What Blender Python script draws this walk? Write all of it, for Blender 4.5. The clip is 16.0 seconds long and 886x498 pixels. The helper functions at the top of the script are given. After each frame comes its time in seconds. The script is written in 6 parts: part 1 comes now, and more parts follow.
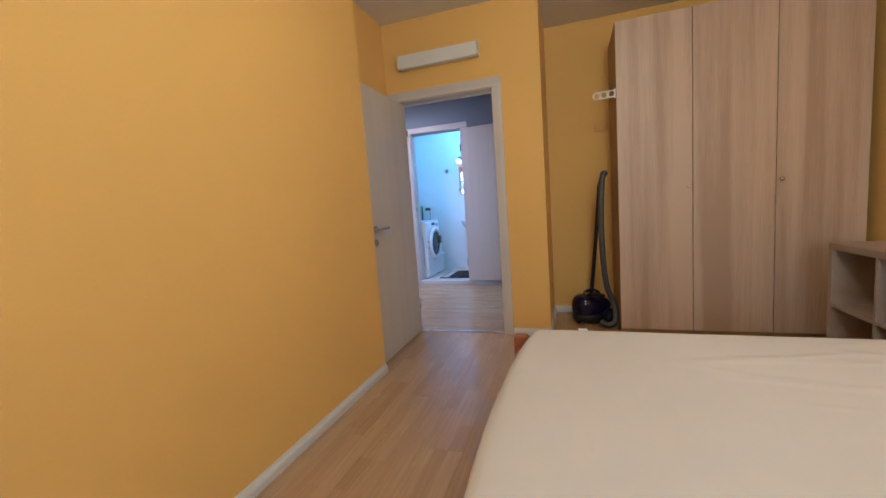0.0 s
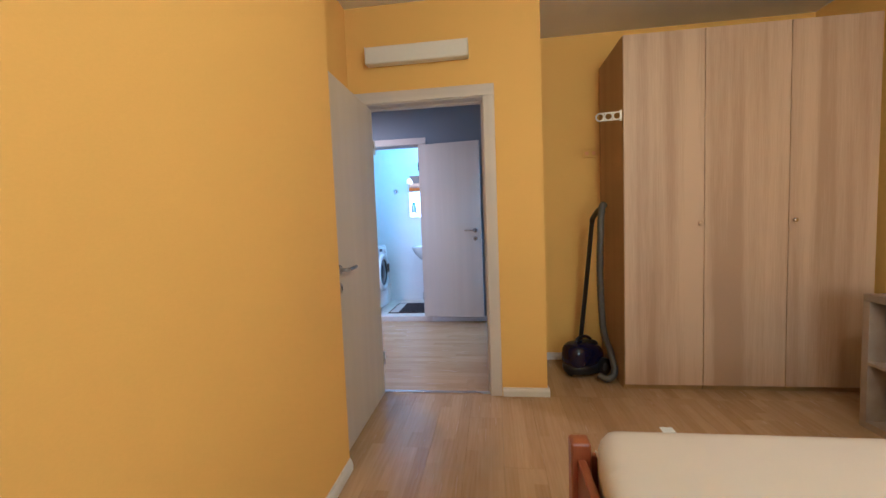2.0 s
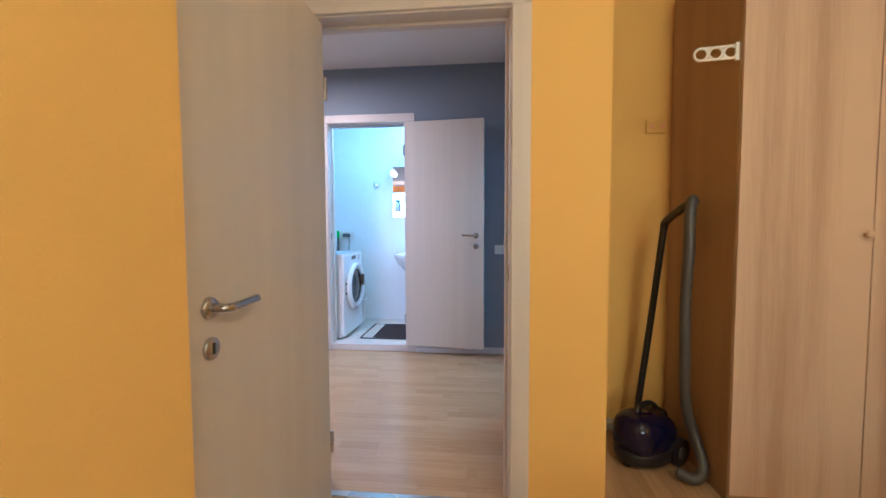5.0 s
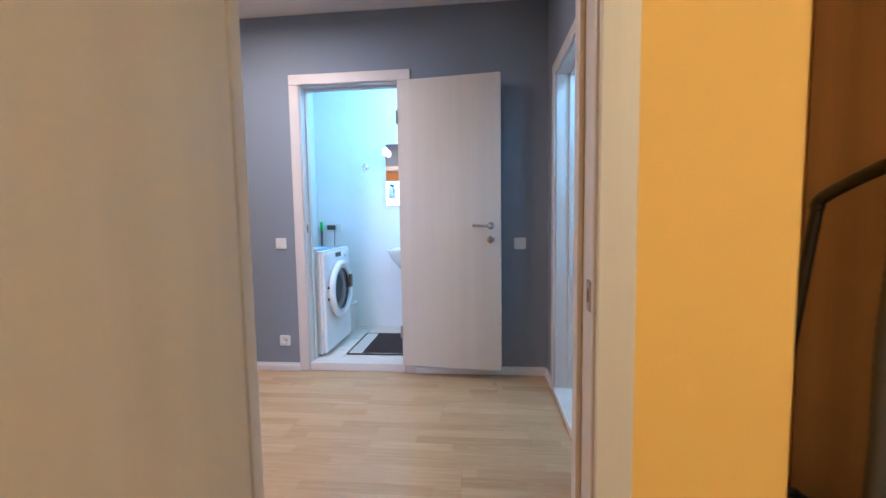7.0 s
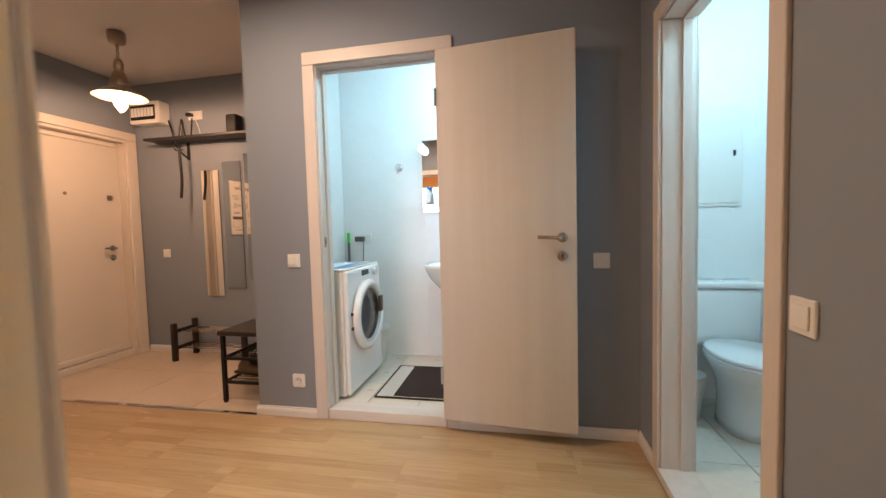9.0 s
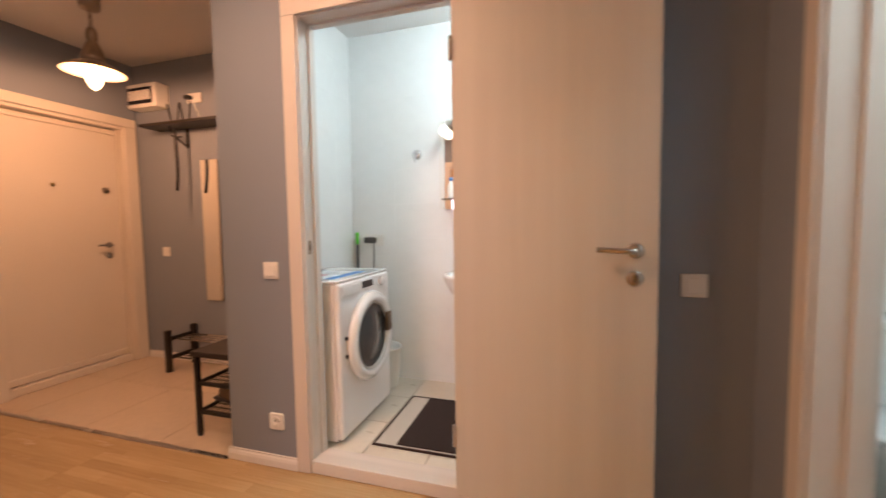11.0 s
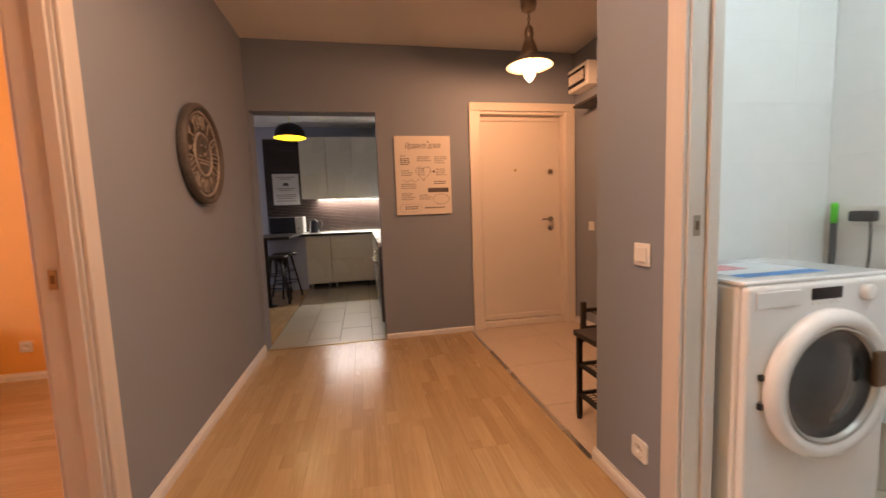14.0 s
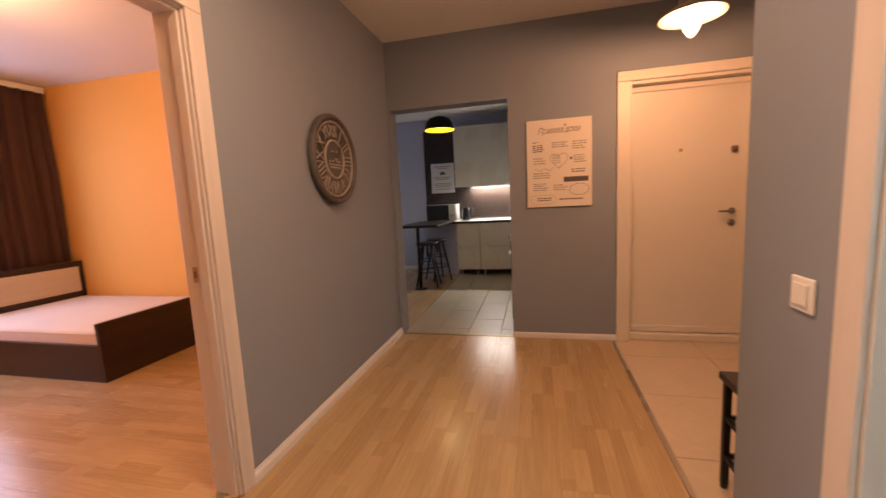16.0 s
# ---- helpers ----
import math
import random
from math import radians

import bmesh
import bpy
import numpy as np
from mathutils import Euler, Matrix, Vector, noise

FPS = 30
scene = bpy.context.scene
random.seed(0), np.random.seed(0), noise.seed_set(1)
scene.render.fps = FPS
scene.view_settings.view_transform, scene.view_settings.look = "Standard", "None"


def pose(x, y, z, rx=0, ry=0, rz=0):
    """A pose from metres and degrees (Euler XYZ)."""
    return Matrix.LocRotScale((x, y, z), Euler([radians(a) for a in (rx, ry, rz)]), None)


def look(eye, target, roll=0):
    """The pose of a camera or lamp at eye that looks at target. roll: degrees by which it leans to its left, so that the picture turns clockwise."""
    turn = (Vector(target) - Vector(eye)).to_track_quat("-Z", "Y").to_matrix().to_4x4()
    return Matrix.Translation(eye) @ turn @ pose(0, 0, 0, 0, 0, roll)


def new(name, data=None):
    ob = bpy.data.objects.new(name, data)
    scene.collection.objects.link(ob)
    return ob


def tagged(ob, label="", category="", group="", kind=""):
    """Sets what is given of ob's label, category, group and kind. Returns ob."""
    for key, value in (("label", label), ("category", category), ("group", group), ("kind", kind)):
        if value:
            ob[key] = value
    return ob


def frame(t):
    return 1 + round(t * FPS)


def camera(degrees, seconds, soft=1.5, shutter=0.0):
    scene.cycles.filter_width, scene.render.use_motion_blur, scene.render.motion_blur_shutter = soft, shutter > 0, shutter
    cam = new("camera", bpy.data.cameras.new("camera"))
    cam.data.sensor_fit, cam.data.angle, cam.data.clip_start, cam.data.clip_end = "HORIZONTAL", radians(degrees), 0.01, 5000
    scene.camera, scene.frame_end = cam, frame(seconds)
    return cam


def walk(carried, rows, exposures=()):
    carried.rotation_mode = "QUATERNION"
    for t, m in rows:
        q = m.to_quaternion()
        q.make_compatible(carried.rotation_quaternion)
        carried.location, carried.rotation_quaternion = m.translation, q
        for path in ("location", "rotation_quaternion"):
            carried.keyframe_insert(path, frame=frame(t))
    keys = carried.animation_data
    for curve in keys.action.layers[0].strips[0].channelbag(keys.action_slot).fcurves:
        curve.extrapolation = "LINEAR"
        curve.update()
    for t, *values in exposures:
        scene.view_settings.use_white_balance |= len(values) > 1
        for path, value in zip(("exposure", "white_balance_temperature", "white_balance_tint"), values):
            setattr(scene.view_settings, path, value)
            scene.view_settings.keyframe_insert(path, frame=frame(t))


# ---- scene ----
cam = camera(97.0, 16.0, shutter=0.5)
PATH = [
    (0, (0.021, -0.017, 1.095), (-0.61, 1.868, 0.881), -4.1),
    (0.5, (-0.106, 0.126, 1.119), (-0.638, 2.043, 0.918), -4.0),
    (1, (-0.274, 0.267, 1.128), (-0.674, 2.219, 0.954), -3.5),
    (1.5, (-0.444, 0.401, 1.161), (-0.748, 2.372, 1.009), -2.9),
    (2, (-0.5, 0.533, 1.19), (-0.757, 2.512, 1.054), -2.2),
    (2.5, (-0.506, 0.725, 1.208), (-0.731, 2.708, 1.091), -1.6),
    (3, (-0.517, 0.879, 1.224), (-0.731, 2.864, 1.11), -1.0),
    (3.5, (-0.563, 1.053, 1.232), (-0.767, 3.039, 1.113), -0.6),
    (3.7, (-0.589, 1.132, 1.228), (-0.79, 3.119, 1.12), -0.4),
    (5.8, (-0.689, 1.896, 1.119), (-0.874, 3.884, 1.015), -0.4),
    (6, (-0.704, 1.978, 1.156), (-0.887, 3.965, 1.024), -0.7),
    (6.5, (-0.759, 2.141, 1.15), (-0.928, 4.129, 1.012), -0.8),
    (7, (-0.773, 2.346, 1.131), (-0.964, 4.331, 0.982), -0.9),
    (7.5, (-0.764, 2.55, 1.119), (-1.004, 4.53, 0.983), -1.0),
    (8, (-0.812, 2.7, 1.128), (-1.099, 4.675, 1.0), -1.1),
    (8.5, (-0.891, 2.861, 1.132), (-1.235, 4.828, 1.019), -1.3),
    (8.7, (-0.912, 2.915, 1.138), (-1.277, 4.878, 1.03), -1.4),
    (10.8, (-0.905, 3.546, 1.181), (-1.374, 5.487, 1.062), -0.9),
    (11, (-0.938, 3.611, 1.182), (-1.515, 5.522, 1.054), -0.8),
    (11.5, (-1.025, 3.725, 1.171), (-1.926, 5.505, 1.034), -0.9),
    (12, (-1.05, 3.826, 1.166), (-2.334, 5.351, 1.009), -1.3),
    (12.5, (-0.97, 3.946, 1.158), (-2.557, 5.152, 0.997), -1.2),
    (13, (-0.95, 4.02, 1.169), (-2.731, 4.91, 0.99), -1.3),
    (13.5, (-0.99, 4.12, 1.168), (-2.886, 4.725, 0.975), -1.7),
    (14, (-1.03, 4.176, 1.152), (-2.982, 4.567, 0.962), -2.1),
    (14.5, (-1.064, 4.242, 1.161), (-3.047, 4.415, 0.964), -2.6),
    (15, (-1.078, 4.392, 1.176), (-3.067, 4.352, 0.967), -2.8),
    (15.5, (-1.107, 4.516, 1.217), (-3.079, 4.274, 0.989), -2.9),
    (16, (-1.2, 4.555, 1.232), (-3.127, 4.083, 0.985), -2.9),
]
walk(cam, [(t, look(eye, target, roll)) for t, eye, target, roll in PATH], [(0.0, -0.06, 3450, 6), (2.0, 0.2, 3550, 4), (3.5, 0.27, 3600, 4), (6.0, 0.5, 3750, 3), (7.5, 0.45, 3900, 0), (8.7, 0.36, 4800, -1), (10.8, 0.20, 6300, 18), (13.0, 0.12, 6450, 18), (16.0, 0.14, 6600, 18)])

# ---------- light ----------
world = bpy.data.worlds.new("world")
scene.world = world
world.use_nodes = True
wn = world.node_tree.nodes
sky = wn.new("ShaderNodeTexSky")
sky.sky_type = "NISHITA"
sky.sun_disc = False
sky.sun_elevation, sky.sun_rotation = radians(6), radians(200)
world.node_tree.links.new(sky.outputs[0], wn["Background"].inputs[0])
wn["Background"].inputs[1].default_value = 0.05


def lamp(name, kind, at, power, colour, size=0.1, target=None):
    data = bpy.data.lights.new(name, kind)
    data.energy, data.color = power, colour
    if kind == "AREA":
        data.shape, data.size = "DISK", size
    else:
        data.shadow_soft_size = size
    ob = new(name, data)
    ob.matrix_world = look(at, target) if target else Matrix.Translation(at)
    return ob


WARM = (1.0, 0.47, 0.22)
lamp("bedroom_light", "POINT", (0.45, 0.95, 2.40), 47, (1.0, 0.60, 0.20), 0.12)
lamp("hall_bulb_light", "POINT", (-3.73, 5.39, 2.105), 36, WARM, 0.03)
lamp("bathroom_light", "POINT", (-1.20, 5.66, 2.40), 18.5, (0.80, 1.0, 0.96), 0.12)
lamp("toilet_light", "POINT", (0.30, 4.60, 2.34), 17, (0.78, 1.0, 0.96), 0.12)
# added fill for the middle of the hall, its source is unseen
lamp("hall_light", "AREA", (-2.20, 4.20, 2.53), 29, (1.0, 0.56, 0.31), 0.28, (-2.20, 4.21, 0))
lamp("second_bedroom_light", "POINT", (-2.75, 1.35, 2.40), 39, (1.0, 0.53, 0.25), 0.10)


def window_glow(name, at, target, w, h, power, colour):
    data = bpy.data.lights.new(name, "AREA")
    data.shape, data.size, data.size_y = "RECTANGLE", w, h
    data.energy, data.color = power, colour
    ob = new(name, data)
    ob.matrix_world = look(at, target)


window_glow("bedroom_window_sky", (0.7, -1.72, 1.5), (0.7, 1, 1.2), 1.5, 1.3, 36, (1.0, 0.73, 0.36))
window_glow("second_window_sky", (-3.0, -0.66, 1.5), (-3.0, 2, 1.0), 1.5, 1.4, 34, (0.62, 0.68, 1.0))
window_glow("kitchen_window_sky", (-7.0, 0.74, 1.5), (-7.0, 4, 1.2), 1.5, 1.3, 6.5, (0.80, 0.82, 1.0))

# ---------- materials ----------


def link(nt, a, b):
    nt.links.new(a, b)


def base_mat(name, colour, rough=0.5, metal=0.0):
    m = bpy.data.materials.new(name)
    m.use_nodes = True
    nt = m.node_tree
    b = nt.nodes["Principled BSDF"]
    b.inputs["Base Color"].default_value = (*colour, 1)
    b.inputs["Roughness"].default_value = rough
    b.inputs["Metallic"].default_value = metal
    return m, nt, b


def noisy(name, colour, rough=0.5, metal=0.0, scale=30, amount=0.12, bump=0.1, big=1.5, stretch=(1, 1, 1), gloss=0.1, dist=0.002):
    """Colour with a fine grain and broad unevenness, a matching relief and uneven gloss."""
    m, nt, b = base_mat(name, colour, rough, metal)
    co = nt.nodes.new("ShaderNodeTexCoord")
    mp = nt.nodes.new("ShaderNodeMapping")
    mp.inputs["Scale"].default_value = stretch
    link(nt, co.outputs["Object"], mp.inputs[0])
    fine = nt.nodes.new("ShaderNodeTexNoise")
    fine.inputs["Scale"].default_value = scale
    fine.inputs["Detail"].default_value = 5
    link(nt, mp.outputs[0], fine.inputs["Vector"])
    broad = nt.nodes.new("ShaderNodeTexNoise")
    broad.inputs["Scale"].default_value = big
    broad.inputs["Detail"].default_value = 3
    link(nt, co.outputs["Object"], broad.inputs["Vector"])
    add = nt.nodes.new("ShaderNodeMath")
    add.operation = "ADD"
    link(nt, fine.outputs[0], add.inputs[0])
    link(nt, broad.outputs[0], add.inputs[1])
    rng = nt.nodes.new("ShaderNodeMapRange")
    rng.inputs[1].default_value, rng.inputs[2].default_value = 0.6, 1.4
    rng.inputs[3].default_value, rng.inputs[4].default_value = 1 - amount, 1 + amount
    link(nt, add.outputs[0], rng.inputs[0])
    mix = nt.nodes.new("ShaderNodeVectorMath")
    mix.operation = "SCALE"
    mix.inputs[0].default_value = colour
    link(nt, rng.outputs[0], mix.inputs[3])
    link(nt, mix.outputs[0], b.inputs["Base Color"])
    r2 = nt.nodes.new("ShaderNodeMapRange")
    r2.inputs[3].default_value, r2.inputs[4].default_value = max(rough - gloss, 0.02), min(rough + gloss, 1)
    link(nt, broad.outputs[0], r2.inputs[0])
    link(nt, r2.outputs[0], b.inputs["Roughness"])
    if bump:
        bp = nt.nodes.new("ShaderNodeBump")
        bp.inputs["Strength"].default_value = bump
        bp.inputs["Distance"].default_value = dist
        link(nt, fine.outputs[0], bp.inputs["Height"])
        link(nt, bp.outputs[0], b.inputs["Normal"])
    return m


def wood(name, light, dark, along, rough=0.45, bands=9.0, strength=0.8, bump=0.12):
    """Veneer with long streaks along one axis (0, 1 or 2)."""
    m, nt, b = base_mat(name, light, rough)
    co = nt.nodes.new("ShaderNodeTexCoord")
    info = nt.nodes.new("ShaderNodeObjectInfo")
    off = nt.nodes.new("ShaderNodeVectorMath")
    off.operation = "MULTIPLY_ADD"
    off.inputs[1].default_value = (7.3, 5.1, 3.7)
    link(nt, info.outputs["Random"], off.inputs[0])
    link(nt, co.outputs["Object"], off.inputs[2])
    mp = nt.nodes.new("ShaderNodeMapping")
    sc = [1.0, 1.0, 1.0]
    sc[along] = 0.035
    mp.inputs["Scale"].default_value = sc
    link(nt, off.outputs[0], mp.inputs[0])
    a = nt.nodes.new("ShaderNodeTexNoise")
    a.inputs["Scale"].default_value, a.inputs["Detail"].default_value = bands, 2
    c = nt.nodes.new("ShaderNodeTexNoise")
    c.inputs["Scale"].default_value, c.inputs["Detail"].default_value = bands * 22, 6
    link(nt, mp.outputs[0], a.inputs["Vector"])
    link(nt, mp.outputs[0], c.inputs["Vector"])
    mixf = nt.nodes.new("ShaderNodeMath")
    mixf.operation = "MULTIPLY_ADD"
    mixf.inputs[1].default_value = 0.28
    link(nt, c.outputs[0], mixf.inputs[0])
    link(nt, a.outputs[0], mixf.inputs[2])
    rng = nt.nodes.new("ShaderNodeMapRange")
    rng.inputs[1].default_value, rng.inputs[2].default_value = 0.44, 0.84
    rng.inputs[3].default_value, rng.inputs[4].default_value = 0.5 - strength / 2, 0.5 + strength / 2
    link(nt, mixf.outputs[0], rng.inputs[0])
    mx = nt.nodes.new("ShaderNodeMix")
    mx.data_type = "RGBA"
    mx.inputs[6].default_value, mx.inputs[7].default_value = (*light, 1), (*dark, 1)
    link(nt, rng.outputs[0], mx.inputs[0])
    link(nt, mx.outputs[2], b.inputs["Base Color"])
    bp = nt.nodes.new("ShaderNodeBump")
    bp.inputs["Strength"].default_value, bp.inputs["Distance"].default_value = bump, 0.001
    link(nt, c.outputs[0], bp.inputs["Height"])
    link(nt, bp.outputs[0], b.inputs["Normal"])
    return m


def laminate(name, pale, deep, rough=0.33):
    """Three-strip laminate: strips of uneven tone along local x, each plank shifted by its own random number."""
    m, nt, b = base_mat(name, pale, rough)
    co = nt.nodes.new("ShaderNodeTexCoord")
    info = nt.nodes.new("ShaderNodeObjectInfo")
    off = nt.nodes.new("ShaderNodeVectorMath")
    off.operation = "MULTIPLY_ADD"
    off.inputs[1].default_value = (13.7, 1.93, 0.0)
    link(nt, info.outputs["Random"], off.inputs[0])
    link(nt, co.outputs["Object"], off.inputs[2])
    sep = nt.nodes.new("ShaderNodeSeparateXYZ")
    link(nt, co.outputs["Object"], sep.inputs[0])
    # strip number across the plank
    st = nt.nodes.new("ShaderNodeMath")
    st.operation = "MULTIPLY_ADD"
    st.inputs[1].default_value, st.inputs[2].default_value = 15.5, 30.5
    link(nt, sep.outputs[1], st.inputs[0])
    fl = nt.nodes.new("ShaderNodeMath")
    fl.operation = "FLOOR"
    link(nt, st.outputs[0], fl.inputs[0])
    # block number along the strip
    so = nt.nodes.new("ShaderNodeSeparateXYZ")
    link(nt, off.outputs[0], so.inputs[0])
    ln = nt.nodes.new("ShaderNodeMath")
    ln.operation = "MULTIPLY_ADD"
    ln.inputs[1].default_value = 0.37
    link(nt, fl.outputs[0], ln.inputs[0])
    dv = nt.nodes.new("ShaderNodeMath")
    dv.operation = "MULTIPLY"
    dv.inputs[1].default_value = 1.7
    link(nt, so.outputs[0], dv.inputs[0])
    link(nt, dv.outputs[0], ln.inputs[2])
    fb = nt.nodes.new("ShaderNodeMath")
    fb.operation = "FLOOR"
    link(nt, ln.outputs[0], fb.inputs[0])
    cell = nt.nodes.new("ShaderNodeCombineXYZ")
    link(nt, fb.outputs[0], cell.inputs[0])
    link(nt, fl.outputs[0], cell.inputs[1])
    link(nt, info.outputs["Random"], cell.inputs[2])
    wnz = nt.nodes.new("ShaderNodeTexWhiteNoise")
    link(nt, cell.outputs[0], wnz.inputs["Vector"])
    # grain
    mp = nt.nodes.new("ShaderNodeMapping")
    mp.inputs["Scale"].default_value = (0.05, 1, 1)
    link(nt, off.outputs[0], mp.inputs[0])
    g = nt.nodes.new("ShaderNodeTexNoise")
    g.inputs["Scale"].default_value, g.inputs["Detail"].default_value = 70, 7
    link(nt, mp.outputs[0], g.inputs["Vector"])
    mixf = nt.nodes.new("ShaderNodeMath")
    mixf.operation = "MULTIPLY_ADD"
    mixf.inputs[1].default_value = 0.85
    link(nt, g.outputs[0], mixf.inputs[0])
    half = nt.nodes.new("ShaderNodeMath")
    half.operation = "MULTIPLY_ADD"
    half.inputs[1].default_value, half.inputs[2].default_value = 0.38, -0.12
    link(nt, wnz.outputs[0], half.inputs[0])
    link(nt, half.outputs[0], mixf.inputs[2])
    mx = nt.nodes.new("ShaderNodeMix")
    mx.data_type = "RGBA"
    mx.inputs[6].default_value, mx.inputs[7].default_value = (*pale, 1), (*deep, 1)
    link(nt, mixf.outputs[0], mx.inputs[0])
    link(nt, mx.outputs[2], b.inputs["Base Color"])
    r2 = nt.nodes.new("ShaderNodeMapRange")
    r2.inputs[3].default_value, r2.inputs[4].default_value = rough - 0.06, rough + 0.12
    link(nt, g.outputs[0], r2.inputs[0])
    link(nt, r2.outputs[0], b.inputs["Roughness"])
    bp = nt.nodes.new("ShaderNodeBump")
    bp.inputs["Strength"].default_value, bp.inputs["Distance"].default_value = 0.10, 0.0006
    link(nt, g.outputs[0], bp.inputs["Height"])
    link(nt, bp.outputs[0], b.inputs["Normal"])
    return m


def glow(name, colour, strength):
    m, nt, b = base_mat(name, colour, 0.4)
    b.inputs["Emission Color"].default_value = (*colour, 1)
    b.inputs["Emission Strength"].default_value = strength
    return m


YELLOW = noisy("yellow_wall_paint", (0.78, 0.50, 0.055), 0.75, scale=220, amount=0.035, bump=0.12, big=0.9, dist=0.001)
ORANGE = noisy("orange_wall_paint", (0.80, 0.43, 0.10), 0.75, scale=220, amount=0.035, bump=0.12, big=0.9, dist=0.001)
GREY = noisy("grey_blue_wall_paint", (0.235, 0.265, 0.315), 0.72, scale=220, amount=0.035, bump=0.12, big=0.9, dist=0.001)
PALE = noisy("pale_blue_kitchen_paint", (0.42, 0.46, 0.55), 0.75, scale=200, amount=0.05, bump=0.2, big=0.9, dist=0.0012)
PLASTER = noisy("white_ceiling_paint", (0.74, 0.72, 0.70), 0.85, scale=150, amount=0.04, bump=0.15, big=0.7, dist=0.001)
BATHWALL = noisy("white_grout", (0.78, 0.79, 0.79), 0.7, scale=150, amount=0.05, bump=0.2)
TILEWHITE = noisy("white_glazed_tile", (0.82, 0.83, 0.83), 0.16, scale=14, amount=0.02, bump=0.03, big=3, gloss=0.05)
TILECREAM = noisy("cream_floor_tile", (0.66, 0.61, 0.52), 0.30, scale=25, amount=0.07, bump=0.06, big=4)
TILEENTRY = noisy("beige_entry_tile", (0.56, 0.46, 0.35), 0.33, scale=25, amount=0.08, bump=0.06, big=4)
TILEKITCHEN = noisy("greige_kitchen_tile", (0.37, 0.34, 0.26), 0.35, scale=30, amount=0.10, bump=0.08, big=5)
GROUT = noisy("grey_grout", (0.22, 0.21, 0.19), 0.85, scale=120, amount=0.12, bump=0.3)
LAMINATE = laminate("oak_laminate", (0.54, 0.39, 0.21), (0.31, 0.195, 0.085), 0.215)
TRIM = noisy("white_trim", (0.72, 0.70, 0.68), 0.35, scale=60, amount=0.03, bump=0.04)
DOORWHITE = wood("whitened_ash_door", (0.62, 0.565, 0.49), (0.55, 0.495, 0.425), 2, 0.45, bands=14, strength=0.55, bump=0.1)
CASING = wood("whitened_ash_casing", (0.69, 0.64, 0.59), (0.58, 0.53, 0.485), 2, 0.45, bands=14, strength=0.7)
CASINGH = wood("whitened_ash_casing_level", (0.69, 0.64, 0.59), (0.58, 0.53, 0.485), 0, 0.45, bands=14, strength=0.7)
DOORPLAIN = noisy("cream_entrance_door", (0.70, 0.64, 0.56), 0.42, scale=90, amount=0.04, bump=0.08)
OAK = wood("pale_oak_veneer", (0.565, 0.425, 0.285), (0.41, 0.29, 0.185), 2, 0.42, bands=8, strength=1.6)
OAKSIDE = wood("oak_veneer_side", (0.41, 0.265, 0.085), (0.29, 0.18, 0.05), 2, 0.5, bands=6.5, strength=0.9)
OAKSHELF = wood("grey_oak_shelf", (0.40, 0.32, 0.235), (0.29, 0.22, 0.16), 1, 0.5, bands=8, strength=0.9)
PINE = wood("orange_stained_pine", (0.32, 0.105, 0.022), (0.18, 0.05, 0.010), 2, 0.3, bands=12, strength=0.9)
PINEY = wood("orange_stained_pine_rail", (0.32, 0.105, 0.022), (0.18, 0.05, 0.010), 1, 0.3, bands=12, strength=0.9)
WENGE = wood("dark_wenge", (0.030, 0.014, 0.012), (0.015, 0.007, 0.006), 0, 0.35, bands=14, strength=0.9)
CREAMWOOD = wood("cream_headboard_veneer", (0.62, 0.54, 0.42), (0.54, 0.46, 0.35), 0, 0.4, bands=10, strength=0.6)
FABRIC = noisy("cream_mattress_fabric", (0.64, 0.59, 0.56), 0.9, scale=420, amount=0.05, bump=0.35, big=2.2, dist=0.001)


